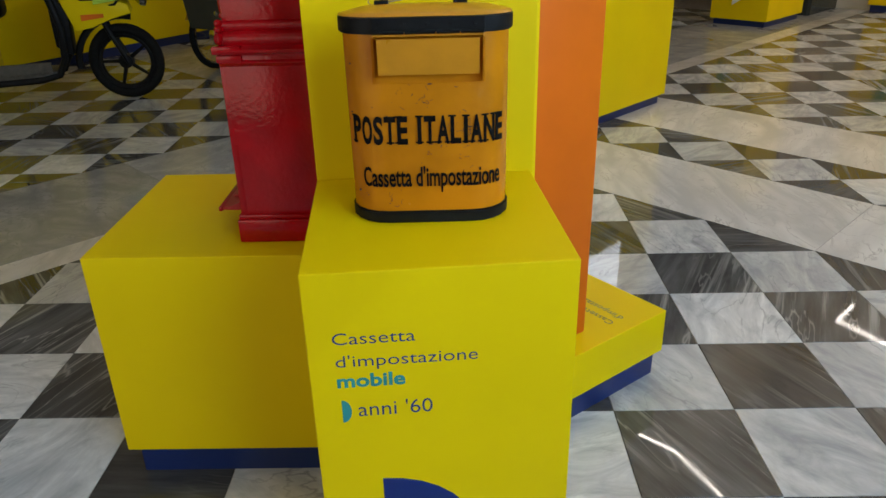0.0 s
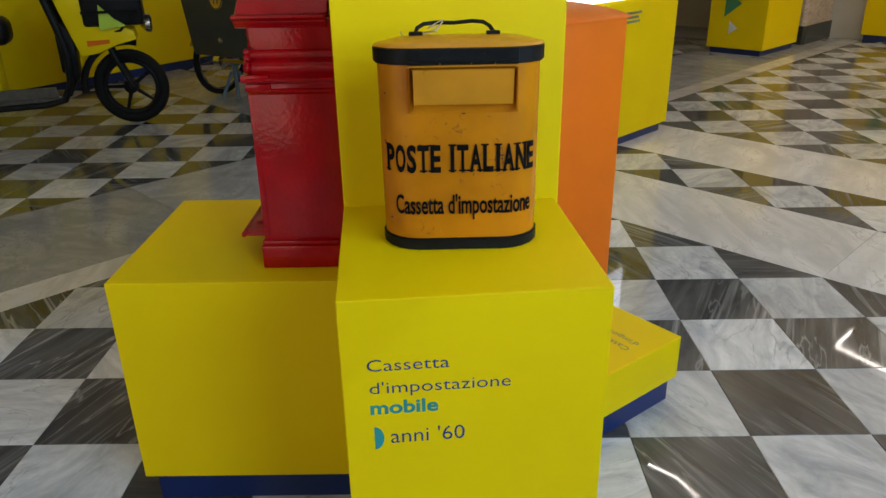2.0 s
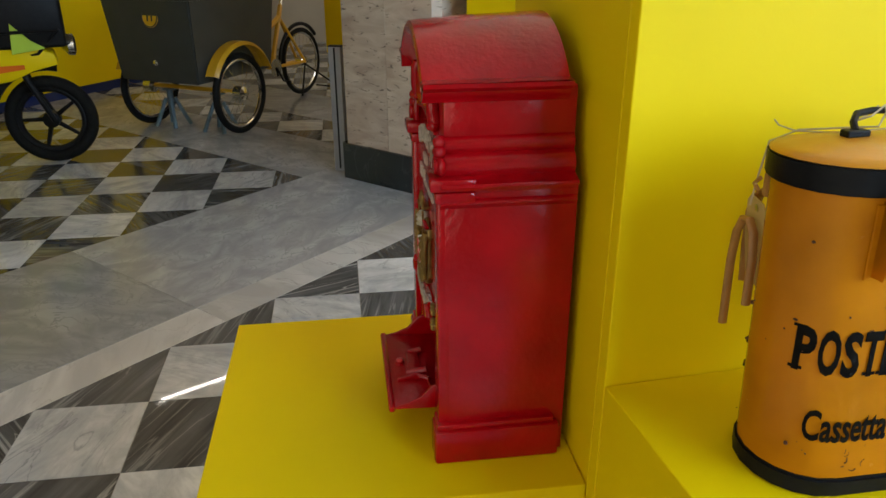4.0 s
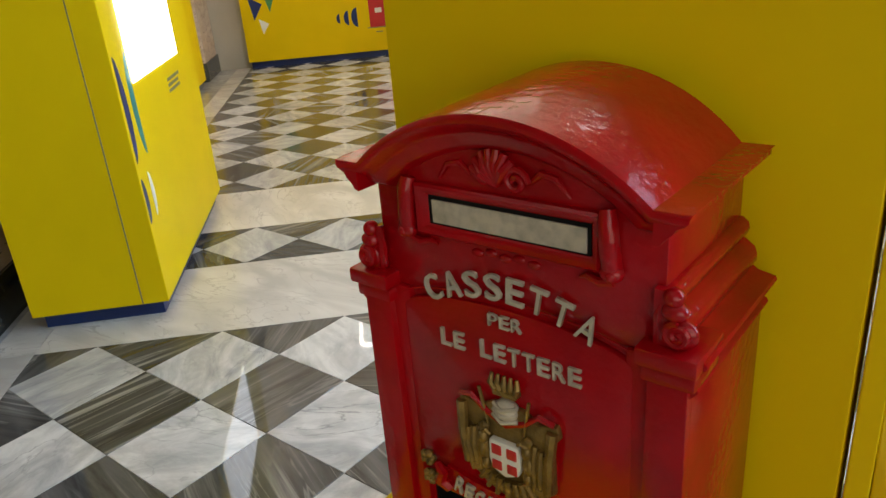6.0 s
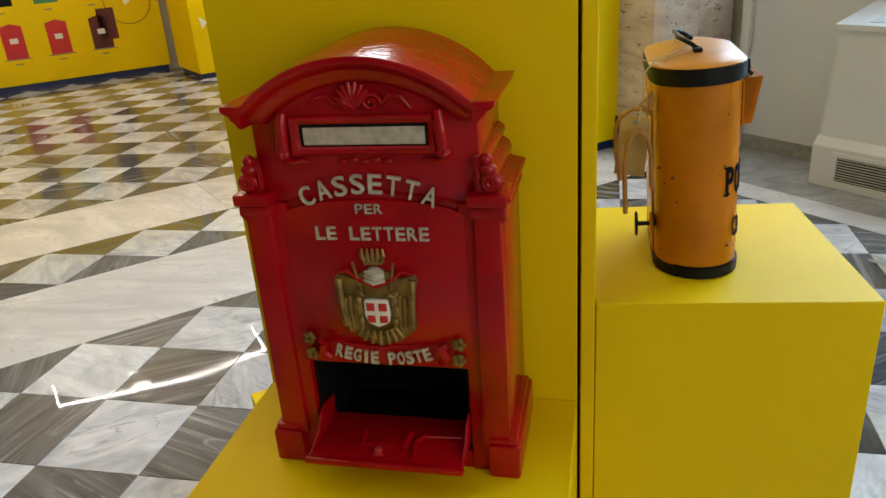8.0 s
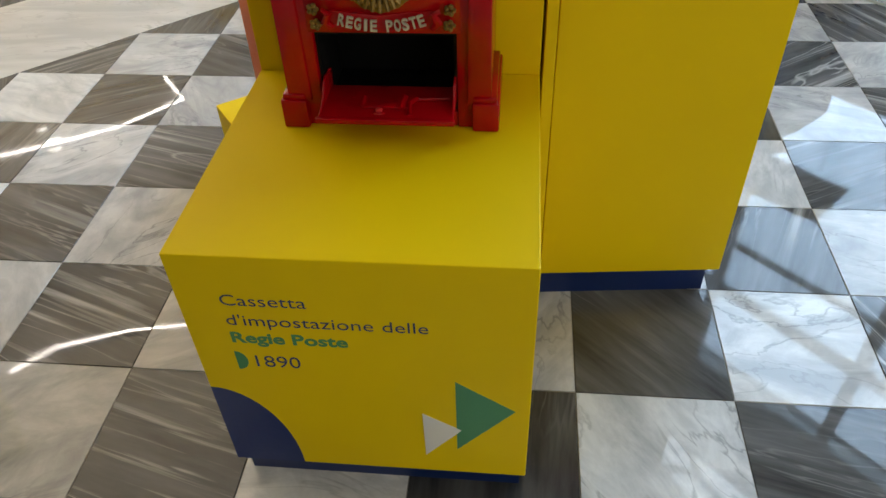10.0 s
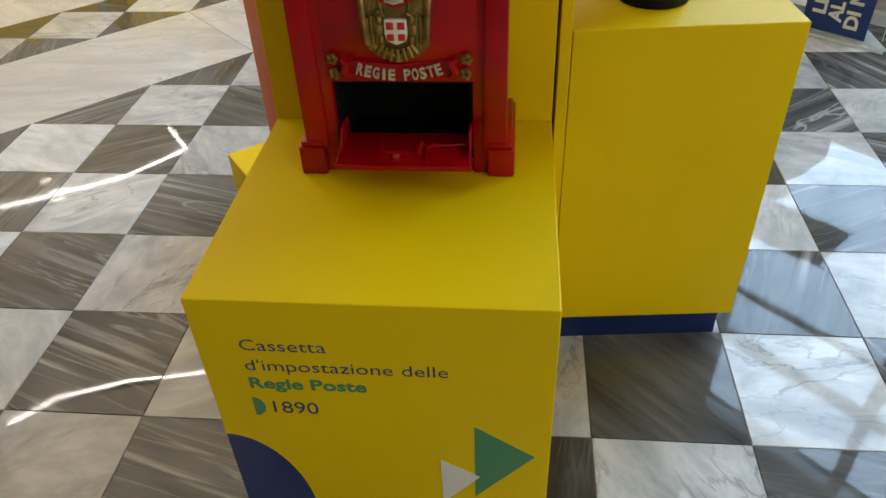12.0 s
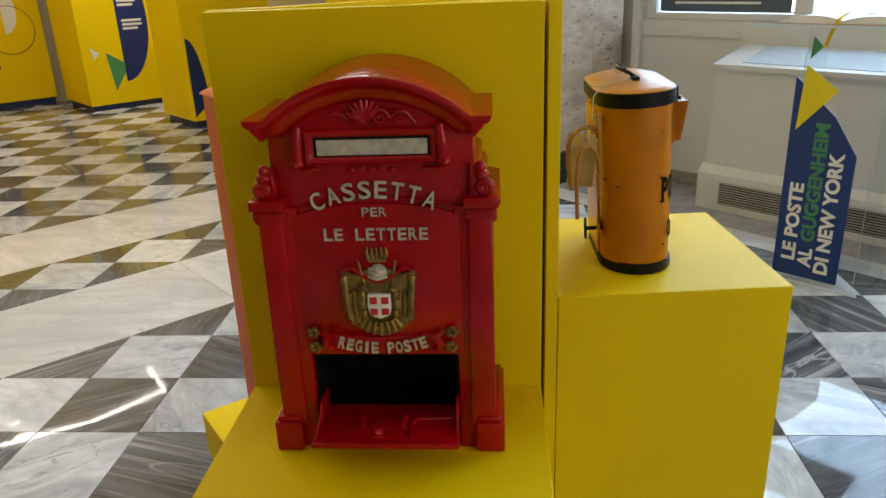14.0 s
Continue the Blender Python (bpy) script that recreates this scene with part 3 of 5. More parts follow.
# totem by the pillar: its long face looks across the nave
TA = pose(-0.027, 2.768, 0, 0, 0, 46)
t1 = totem("display_totem", TA, 1.81, 0.643, 2.5, "tall yellow display totem with lit screen and blue ellipses")
vinyl("blue_ellipse", [(0.03 + 0.075 * math.sin(a), 1.0 + 0.24 * math.cos(a)) for a in (math.pi * k / 20 for k in range(21))], BLUE_INK, t1)
vinyl("teal_ellipse", [(0.24 - 0.075 * math.sin(a), 1.0 + 0.24 * math.cos(a)) for a in (math.pi * k / 20 for k in range(21))], TEAL_INK, t1)
vinyl("white_crescent", [(0.15 + 0.05 * math.sin(a), 0.58 + 0.11 * math.cos(a)) for a in (math.pi * k / 16 for k in range(17))], WHITE_INK, t1)
vinyl("blue_crescent", [(0.02 + 0.05 * math.sin(a), 0.58 + 0.11 * math.cos(a)) for a in (math.pi * k / 16 for k in range(17))], BLUE_INK, t1)
scr = part("screen", box(0.25, 1.30, -0.012, -0.001, 1.09, 1.69, 0.004), SCREEN, t1, "lit white screen")
bars(t1, 0.95, 0.98, (0.32, 0.28, 0.30), 0.018, GREY_INK, 0)
part("seam", box(-0.0008, 0.0006, 0.12, 0.126, 0.08, 2.49), GREY_INK, t1)

t2 = totem("display_totem", pose(3.24, -0.05, 0, 0, 0, -44), 0.64, 1.9, 2.5, "tall plain yellow display totem beside a pillar")

# totems and panels round the far hall
t3 = totem("display_totem", pose(3.45, 7.68, 0, 0, 0, 135) @ pose(0, 0, 0, 0, 0, 180) @ pose(-0.76, 0, 0), 0.76, 1.1, 2.4, "yellow display totem with green and white triangles")
vinyl("green_triangle", [(0.20, 0.80), (0.42, 0.64), (0.20, 0.46)], GREEN_INK, t3)
vinyl("white_triangle", [(0.28, 0.42), (0.40, 0.33), (0.28, 0.25)], WHITE_INK, t3)
vinyl("blue_half_disc", [(0.0, 0.72), *[(0.0 + 0.16 * math.cos(radians(a)), 0.86 + 0.16 * math.sin(radians(a))) for a in range(-90, 91, 15)]], BLUE_INK, t3)

t4 = totem("display_totem", BUILD @ pose(8.75, -1.47, 0, 0, 0, -90), 1.05, 1.1, 2.5, "yellow display totem with blue half disc and green triangle")
bars(t4, 0.12, 1.55, (0.2, 0.32, 0.15, 0.2), 0.02, GREY_INK, 0)
vinyl("blue_half_disc", [(0.52, 0.35), *[(0.52 + 0.40 * math.cos(radians(a)), 1.15 + 0.8 * math.sin(radians(a))) for a in range(-80, 91, 10)]], BLUE_INK, t4)
vinyl("green_triangle", [(0.30, 0.75), (0.58, 0.56), (0.36, 0.24)], GREEN_INK, t4)
vinyl("white_triangle", [(0.12, 0.82), (0.22, 0.74), (0.14, 0.66)], WHITE_INK, t4)
bars(t4, 0.56, 1.42, (0.26, 0.24, 0.2), 0.03, WHITE_INK, 0, y=-0.0025)
bars(t4, 0.58, 1.12, (0.26, 0.26, 0.2), 0.03, WHITE_INK, 0, y=-0.0025)

t5 = totem("display_totem", BUILD @ pose(6.53, -1.92, 0, 0, 0, -90) , 1.1, 0.9, 2.5, "yellow display totem with slate blue curved print")
bars(t5, 0.08, 1.62, (0.2, 0.3, 0.36, 0.2), 0.02, GREY_INK, 0)
vinyl("slate_curve", [(0.02, 0.12), (0.02, 1.0), *[(0.02 + 0.20 * math.sin(radians(a)), 0.12 + 0.88 * math.cos(radians(a))) for a in range(10, 90, 10)]], BLUE, t5)

w1 = thing("display_wall", BUILD @ pose(10.15, 2.55, 0, 0, 0, -90), "long yellow exhibition wall printed with small red mailboxes", "display wall")
part("body", box(0, 3.98, 0, 0.14, 0.09, 2.6, 0.004), YELLOW, w1)
part("kick_base", box(0.03, 3.95, 0.03, 0.14, 0, 0.09), BLUE, w1, "dark blue recessed base")
vinyl("green_triangle", [(0.20, 1.60), (0.62, 1.28), (0.42, 0.78)], GREEN_INK, w1)
vinyl("blue_triangle", [(0.12, 1.02), (0.32, 0.90), (0.18, 0.68)], BLUE_INK, w1)
vinyl("white_triangle", [(0.24, 0.70), (0.38, 0.62), (0.28, 0.48)], WHITE_INK, w1)
for k in range(3):
    vinyl("blue_crescent", [(1.42 + 0.13 * k - (0.05 + 0.02 * k) * math.sin(a), 0.60 + (0.07 + 0.035 * k) * math.cos(a)) for a in (math.pi * q / 12 for q in range(13))], BLUE_INK, w1)
DKRED = material("dark_red_print", (0.10, 0.012, 0.012), 0.5)
for k, mt in enumerate((RED_INK, RED_INK, DKRED)):
    x = 1.86 + 0.56 * k
    vinyl("mailbox_print", [(x, 0.44), (x + 0.27, 0.44), (x + 0.27, 0.86), (x + 0.135, 0.90), (x, 0.86)], mt, w1)
    vinyl("label_print", [(x + 0.09, 0.64), (x + 0.19, 0.64), (x + 0.19, 0.71), (x + 0.09, 0.71)], WHITE_INK, w1, -0.0025)
    vinyl("text_line", [(x + 0.08, 0.36), (x + 0.18, 0.36), (x + 0.18, 0.375), (x + 0.08, 0.375)], GREY_INK, w1)
    vinyl("shelf_line", [(x - 0.04, 0.425), (x + 0.31, 0.425), (x + 0.31, 0.438), (x - 0.04, 0.438)], GREY_INK, w1)
for k, mt in enumerate((BLACK, GREEN_INK, BLUE_INK)):
    x = 1.80 + 0.56 * k
    vinyl("mailbox_print", [(x, 1.12), (x + 0.30, 1.12), (x + 0.30, 1.70), (x, 1.70)], mt, w1)
    vinyl("text_line", [(x + 0.1, 1.03), (x + 0.2, 1.03), (x + 0.2, 1.045), (x + 0.1, 1.045)], GREY_INK, w1)
ring_ = [(3.55 + 0.32 * math.cos(radians(a)), -0.001, 1.05 + 0.32 * math.sin(radians(a))) for a in range(0, 360, 12)]
part("ring_print", tube(ring_, 0.006, 4, None, True), RUST0, w1)
vinyl("white_half_disc", [(3.5 + 0.18 * math.cos(radians(a)), 1.30 + 0.30 * math.sin(radians(a))) for a in range(-90, 91, 12)], WHITE_INK, w1)
vinyl("mailbox_print", [(3.10, 0.55), (3.34, 0.55), (3.34, 0.98), (3.10, 0.98)], DKRED, w1)

# ---- the three display plinths in the middle ----


def plinth(m, w, d, h, panel, label, over=0.0):
    """Local x along the front, y into the plinth."""
    p = thing("display_plinth", m, label, "display plinth", "three plinths round a core")
    part("body", box(0, w, 0, d, 0.087, h, 0.0025), YELLOW, p)
    part("kick_base", box(0.012, w - 0.012, 0.033, d, 0, 0.087), BLUE, p, "dark blue recessed base")
    part("back_panel", box(0, w + over, d + 0.0015, d + panel, 0.02, 1.547, 0.002), YELLOW, p, "upright yellow back panel")
    return p


def words(body, x, z, size, width, mat, parent, bold=0.0, depth=0.0012, y=0.0, m=None, label="", shear=0.0):
    bm = text_bm(body, size * 1.13, width, depth, bold, shear)
    moved(bm, (m or Matrix()) @ pose(x, y, z))
    return part("lettering", bm, mat, parent, label)


def half_disc(x, z, r, sx=1.0):
    return [(x + sx * r * math.cos(radians(a)), z + r * math.sin(radians(a))) for a in range(-90, 91, 12)]


# plinth of the royal letter box, front towards -x
PR = pose(-1.505, 0.388, 0, 0, 0, -90)
pr = plinth(PR, 0.658, 0.650, 0.722, 0.035, "low yellow display plinth with blue base and printed caption")
words("Cassetta", 0.083, 0.600, 0.026, 0.160, BLUE_INK, pr, -0.0002)
words("d'impostazione delle", 0.083, 0.547, 0.026, 0.380, BLUE_INK, pr, -0.0002)
words("Regie Poste", 0.082, 0.498, 0.026, 0.226, GREEN_INK, pr, 0.0012)
words("1890", 0.117, 0.427, 0.031, 0.089, BLUE_INK, pr, -0.0002)
vinyl("half_disc", half_disc(0.078, 0.443, 0.027, 0.85), GREEN_INK, pr)
vinyl("green_triangle", [(0.509, 0.410), (0.629, 0.324), (0.509, 0.178)], GREEN_INK, pr)
vinyl("white_triangle", [(0.439, 0.300), (0.519, 0.249), (0.440, 0.150)], WHITE_INK, pr, -0.0014)
vinyl("blue_quarter_disc", [(0.0015, 0.089)] + [(0.0015 + 0.157 * math.sin(radians(a)), 0.089 + 0.262 * math.cos(radians(a))) for a in range(0, 91, 6)], BLUE_INK, pr)

# plinth of the portable box, front towards -y
PM = pose(-0.807, -0.813, 0, 0, 0, 5.2)
pm = plinth(PM, 0.525, 0.510, 0.940, 0.028, "tall yellow display plinth with blue base and printed caption", 0.008)
words("Cassetta", 0.050, 0.786, 0.024, 0.159, BLUE_INK, pm, -0.0002)
words("d'impostazione", 0.053, 0.735, 0.024, 0.277, BLUE_INK, pm, -0.0002)
words("mobile", 0.052, 0.688, 0.027, 0.134, TEAL_INK, pm, 0.0012)
words("anni '60", 0.089, 0.616, 0.031, 0.149, BLUE_INK, pm, -0.0002)
vinyl("half_disc", half_disc(0.057, 0.630, 0.027, 0.7), TEAL_INK, pm)
vinyl("blue_half_disc", [(0.128, 0.110), (0.128, 0.451)] + [(0.128 + 0.20 * math.sin(radians(a)), 0.28 + 0.171 * math.cos(radians(a))) for a in range(12, 176, 12)], BLUE_INK, pm)

# plinth of the orange box, front towards the nave
PL = pose(-0.249, 0.815, 0, 0, 0, -52) @ pose(0, 0, 0, 0, 0, 180) @ pose(-0.745, 0, 0)
pl_ = plinth(PL, 0.745, 0.655, 0.250, 0.035, "very low yellow display plinth with blue base and caption on top")
TOP = Matrix.Translation((0, 0, 0.2508)) @ pose(0, 0, 0, -90)
for k, (tx, wd, bd, mt) in enumerate((("Cassetta", 0.15, -0.0002, GREY_INK), ("d'impostazione", 0.25, -0.0002, GREY_INK))):
    words(tx, 0.06, 0, 0.024, wd, mt, pl_, bd, 0.0008, 0, Matrix.Translation((0, 0.20 - 0.05 * k, 0.0)) @ TOP)
core = single("plinth_core", prism([(-0.815, 0.36), (-0.815, -0.262), (-0.33, -0.215), (-0.36, -0.15), (-0.775, 0.36)], 0.0, 1.535), YELLOW, Matrix(), "yellow triangular core between the plinths' back panels", "display plinth")

# ---- red cast-iron royal letter box ----
RB = pose(-1.084, 0.040, 0.722, 0, 0, -90)
rb = thing("letter_box", RB, "glossy red cast iron letter box with open flap, on yellow plinth", "letter box")
DEP = 0.213
# body shell with the opening cut out at the foot
for nm_, bx in (("side_wall", (-0.2085, -0.140, 0.0, DEP, 0.0, 0.50)), ("side_wall", (0.140, 0.2085, 0.0, DEP, 0.0, 0.50)), ("front_wall", (-0.14, 0.14, 0.008, DEP, 0.205, 0.50)), ("floor_plate", (-0.14, 0.14, 0.004, DEP, 0.0, 0.035)), ("back_wall", (-0.14, 0.14, DEP - 0.02, DEP, 0.035, 0.205))):
    part(nm_, box(*bx, 0.003), RED, rb, smooth=True)
part("upper_body", box(-0.178, 0.178, 0.004, DEP - 0.001, 0.50, 0.650, 0.004), RED, rb, smooth=True)
# door panel with a shallow arched top
part("door_panel", plate([(-0.149, 0.208), (0.149, 0.208), (0.149, 0.476)] + [(0.149 * math.cos(radians(a)), 0.476 + 0.030 * math.sin(radians(a))) for a in range(10, 171, 10)] + [(-0.149, 0.476)], -0.0008, 0.010, 0.002), RED, rb, smooth=True)
for s in (-1, 1):
    part("pilaster", plate([(s * 0.160, 0.06), (s * 0.209, 0.06), (s * 0.208, 0.482), (s * 0.166, 0.482)], -0.010, 0.012, 0.004), RED, rb, smooth=True)
    part("foot", box(min(s * 0.170, s * 0.226), max(s * 0.170, s * 0.226), -0.018, DEP - 0.01, 0.0, 0.066, 0.006), RED, rb, smooth=True)
    part("foot", box(min(s * 0.173, s * 0.220), max(s * 0.173, s * 0.220), -0.014, DEP - 0.02, 0.066, 0.078, 0.004), RED, rb, smooth=True)
    cap = box(min(s * 0.157, s * 0.219), max(s * 0.157, s * 0.219), -0.022, 0.05, 0.499, 0.519, 0.004)
    box(min(s * 0.161, s * 0.2155), max(s * 0.161, s * 0.2155), -0.014, 0.05, 0.479, 0.497, 0.004, cap)
    part("capital", cap, RED, rb, smooth=True)
    # scroll above each capital
    pts = []
    for k in range(30):
        a, r = radians(90 + s * 24 * k), 0.013 * (1 - k / 36)
        pts.append((s * 0.195 + r * math.cos(a), -0.010, 0.535 + r * math.sin(a)))
    sc = tube(pts, 0.0042, 8)
    blob(s * 0.195, -0.003, 0.534, 0.018, 0.009, 0.016, sc, 3)
    blob(s * 0.190, -0.004, 0.556, 0.013, 0.011, 0.010, sc, 3)
    blob(s * 0.188, -0.004, 0.570, 0.010, 0.010, 0.010, sc, 3)
    tube([(s * 0.176, -0.001, 0.522), (s * 0.174, -0.002, 0.548), (s * 0.177, -0.001, 0.572)], [0.006, 0.006, 0.004], 8, sc)
    part("scroll", sc, RED, rb, smooth=True)
    # upright rolls beside the slot
    rl = tube([(s * 0.127, -0.003, 0.584), (s * 0.125, -0.006, 0.605), (s * 0.123, -0.006, 0.632), (s * 0.121, -0.003, 0.644)], [0.0105, 0.0105, 0.010, 0.008], 14)
    blob(s * 0.127, -0.005, 0.581, 0.0125, 0.010, 0.010, rl, 3)
    blob(s * 0.129, -0.012, 0.580, 0.006, 0.005, 0.006, rl, 2)
    tube([(s * 0.127, -0.001, 0.570), (s * 0.112, 0.000, 0.566), (s * 0.098, 0.001, 0.570), (s * 0.090, 0.002, 0.566)], [0.005, 0.005, 0.004, 0.002], 8, rl)
    part("slot_roll", rl, RED, rb, smooth=True)
# mouldings round the sides, stepped out from the body
prof = [(0.170, 0.576), (0.181, 0.575), (0.187, 0.570), (0.189, 0.563), (0.187, 0.556), (0.183, 0.551), (0.188, 0.548), (0.196, 0.542), (0.199, 0.534), (0.199, 0.526), (0.196, 0.519), (0.202, 0.515), (0.212, 0.513), (0.221, 0.511), (0.223, 0.507), (0.221, 0.503), (0.210, 0.499), (0.207, 0.490), (0.208, 0.485), (0.214, 0.482), (0.216, 0.478), (0.213, 0.474), (0.207, 0.468), (0.170, 0.468)]
for s in (-1, 1):
    ring = bmesh.new()
    lines = [[ring.verts.new((s * x, y, z)) for x, z in prof] for y in (-0.006, DEP - 0.004)]
    for k in range(len(prof) - 1):
        ring.faces.new((lines[0][k], lines[0][k + 1], lines[1][k + 1], lines[1][k]))
    for ln in lines:
        # each end is closed by strips between the moulding and its inner edge
        inner = [ring.verts.new((s * 0.170, ln[0].co.y, z)) for x, z in prof[1:-1]]
        chain = [ln[0]] + inner + [ln[-1]]
        for k in range(len(prof) - 1):
            q = []
            for v in (ln[k], ln[k + 1], chain[k + 1], chain[k]):
                if v not in q:
                    q.append(v)
            if len(q) > 2:
                ring.faces.new(q)
    bmesh.ops.recalc_face_normals(ring, faces=ring.faces)
    part("side_moulding", ring, RED, rb, smooth=True)
# arched roof with a flared, moulded eave
def roof_line(w, top, low, flat):
    r = ((w - flat) ** 2 + (top - low) ** 2) / (2 * (top - low))
    a = math.degrees(math.asin((w - flat) / r))
    return [(-w, low)] + [(r * math.sin(radians(-a + 2 * a * k / 24)), top - r + r * math.cos(radians(-a + 2 * a * k / 24))) for k in range(25)] + [(w, low)]


roof = bmesh.new()
layers = []
for y, w, top, low in ((-0.030, 0.207, 0.723, 0.655), (-0.027, 0.209, 0.728, 0.660), (-0.010, 0.210, 0.730, 0.661), (0.08, 0.210, 0.736, 0.661), (DEP - 0.016, 0.210, 0.741, 0.662)):
    layers.append([roof.verts.new((x, y, z)) for x, z in roof_line(w, top, low, 0.034)])
for u, v in zip(layers, layers[1:]):
    for k in range(len(u) - 1):
        roof.faces.new((u[k], u[k + 1], v[k + 1], v[k]))
under = []
for y, w, top, low in ((-0.030, 0.205, 0.719, 0.651), (-0.026, 0.201, 0.714, 0.647), (-0.018, 0.196, 0.710, 0.644), (-0.013, 0.190, 0.704, 0.640), (-0.010, 0.184, 0.694, 0.634), (-0.004, 0.181, 0.688, 0.630), (0.004, 0.179, 0.684, 0.626)):
    under.append([roof.verts.new((x, y, z)) for x, z in roof_line(w, top, low, 0.030)])
for u, v in zip([layers[0]] + under, under):
    for k in range(len(u) - 1):
        roof.faces.new((u[k], u[k + 1], v[k + 1], v[k]))
bmesh.ops.recalc_face_normals(roof, faces=roof.faces)
part("roof", roof, RED, rb, "arched red roof with moulded eave", smooth=True)
part("gable", plate(roof_line(0.179, 0.692, 0.632, 0.03), 0.0025, DEP - 0.020), RED, rb, smooth=True)
for s in (-1, 1):
    e = plate([(s * 0.176, 0.626), (s * 0.182, 0.628), (s * 0.185, 0.633), (s * 0.188, 0.636), (s * 0.193, 0.640), (s * 0.196, 0.646), (s * 0.203, 0.649), (s * 0.207, 0.653), (s * 0.207, 0.6595), (s * 0.176, 0.6595)], -0.0285, DEP - 0.017)
    part("eave", e, RED, rb, smooth=True)
# slot with its worn flap
sl = bmesh.new()
rings = []
for x0, x1, z0, z1, y in ((-0.113, 0.116, 0.579, 0.639, 0.003), (-0.113, 0.116, 0.579, 0.639, -0.005), (-0.110, 0.113, 0.582, 0.636, -0.008), (-0.107, 0.110, 0.585, 0.633, -0.007), (-0.097, 0.103, 0.5915, 0.6245, 0.0015)):
    rings.append([sl.verts.new(p) for p in ((x0, y, z0), (x1, y, z0), (x1, y, z1), (x0, y, z1))])
for u, v in zip(rings, rings[1:]):
    for k in range(4):
        sl.faces.new((u[k], u[(k + 1) % 4], v[(k + 1) % 4], v[k]))
bmesh.ops.recalc_face_normals(sl, faces=sl.faces)
part("slot_frame", sl, RED, rb, "bevelled red frame round the slot", smooth=True)
# the slot's shade is a black sheet set behind the flap
part("slot_shadow", box(-0.0975, 0.1025, 0.0005, 0.0036, 0.5910, 0.6250), BLACK, rb, "black sheet painted for the shade in the slot")
part("slot_flap", box(-0.092, 0.099, -0.002, 0.0012, 0.5935, 0.6205, 0.0012), SILVER, rb, "pale worn metal flap in the slot")
# shell and leaf crest under the arch
for k in range(7):
    a = radians(-75 + 125 * k / 6)
    part("shell_rib", tube([(-0.004, 0.000, 0.648), (-0.004 + 0.016 * math.sin(a), -0.006, 0.656 + 0.017 * math.cos(a)), (-0.004 + 0.029 * math.sin(a), -0.003, 0.658 + 0.030 * math.cos(a))], [0.003, 0.0062, 0.0042], 9), RED, rb, smooth=True)
for s, r0 in ((-1, 0.009), (1, 0.015)):
    pts = [(0.002 + s * (0.020 + r0 * math.cos(radians(30 * k)) * (1 - k / 22)), -0.004, 0.657 + r0 * math.sin(radians(30 * k)) * (1 - k / 22)) for k in range(20)]
    part("volute", tube(pts, 0.0038, 8), RED, rb, smooth=True)
    part("side_spray", tube([(s * 0.036, 0.002, 0.656), (s * 0.050, 0.000, 0.668), (s * 0.066, 0.000, 0.664), (s * 0.080, 0.002, 0.646)], [0.003, 0.0042, 0.0035, 0.002], 8), RED, rb, smooth=True)
for k in range(5):
    part("leaf", blob(-0.036 + 0.018 * k, 0.004, 0.566 + 0.003 * (k % 2), 0.008, 0.004, 0.005, None, 3), RED, rb, smooth=True)


def arched_words(body, width, z, sag, size, mat, parent, bold=0.0, y=-0.006, gap=None, fan=1.0):
    """Raised letters set one by one on a shallow arc; sag above 0 lifts the middle."""
    n = len(body)
    for k, ch in enumerate(body):
        if ch == " ":
            continue
        u = -1 + 2 * (k + 0.5) / n
        narrow = 0.35 if ch == "I" else 0.8
        bm = text_bm(ch, size, width / n * narrow, 0.0044, bold)
        cw = width / n * narrow
        moved(bm, pose(u * width / 2, y, z - sag * u * u + sag, 0, degrees_of(u, sag, width) * fan, 0) @ pose(-cw / 2, 0, 0))
        part("letter", bm, mat, parent)


def degrees_of(u, sag, width):
    return math.degrees(math.atan(4 * sag * u / width)) 


arched_words("CASSETTA", 0.216, 0.492, 0.025, 0.0320, SILVER, rb, 0.0004, -0.0022)
arched_words("PER", 0.046, 0.484, 0.0, 0.0165, SILVER, rb, -0.0002, -0.004)
arched_words("LE LETTERE", 0.190, 0.439, 0.0, 0.0228, SILVER, rb, 0.0003, -0.0022)
# raised line above the title
part("arched_line", tube([(0.158 * math.sin(radians(a)), 0.001, 0.484 + 0.032 * math.cos(radians(a))) for a in range(-85, 86, 10)], 0.0014, 6), RED, rb, smooth=True)
# coat of arms, kept plain: mantle, crown, helm, shield
ct = plate([(-0.066, 0.382), (-0.070, 0.366), (-0.060, 0.355), (-0.062, 0.285), (-0.035, 0.262), (0.0, 0.250), (0.035, 0.262), (0.062, 0.285), (0.060, 0.355), (0.070, 0.366), (0.066, 0.382), (0.040, 0.374), (0.020, 0.386), (-0.020, 0.386), (-0.040, 0.374)], -0.010, 0.0, 0.003)
arm = part("heraldic_relief", ct, GOLD, rb, "relief coat of arms in gold paint", smooth=True)
dr = None
for s in (-1, 1):
    dr = tube([(s * 0.062, -0.012, 0.375), (s * 0.060, -0.016, 0.34), (s * 0.057, -0.014, 0.29)], [0.007, 0.006, 0.005], 7, dr)
    for k in range(4):
        tube([(s * (0.030 + 0.008 * k), -0.012, 0.352 - 0.004 * k), (s * (0.028 + 0.009 * k), -0.015, 0.32), (s * (0.030 + 0.007 * k), -0.012, 0.284 - 0.002 * k)], [0.004, 0.005, 0.003], 6, dr)
    blob(s * 0.030, -0.014, 0.350, 0.008, 0.006, 0.008, dr, 1)
    tube([(s * 0.024, -0.012, 0.352), (s * 0.034, -0.014, 0.405)], [0.002, 0.0022], 5, dr)
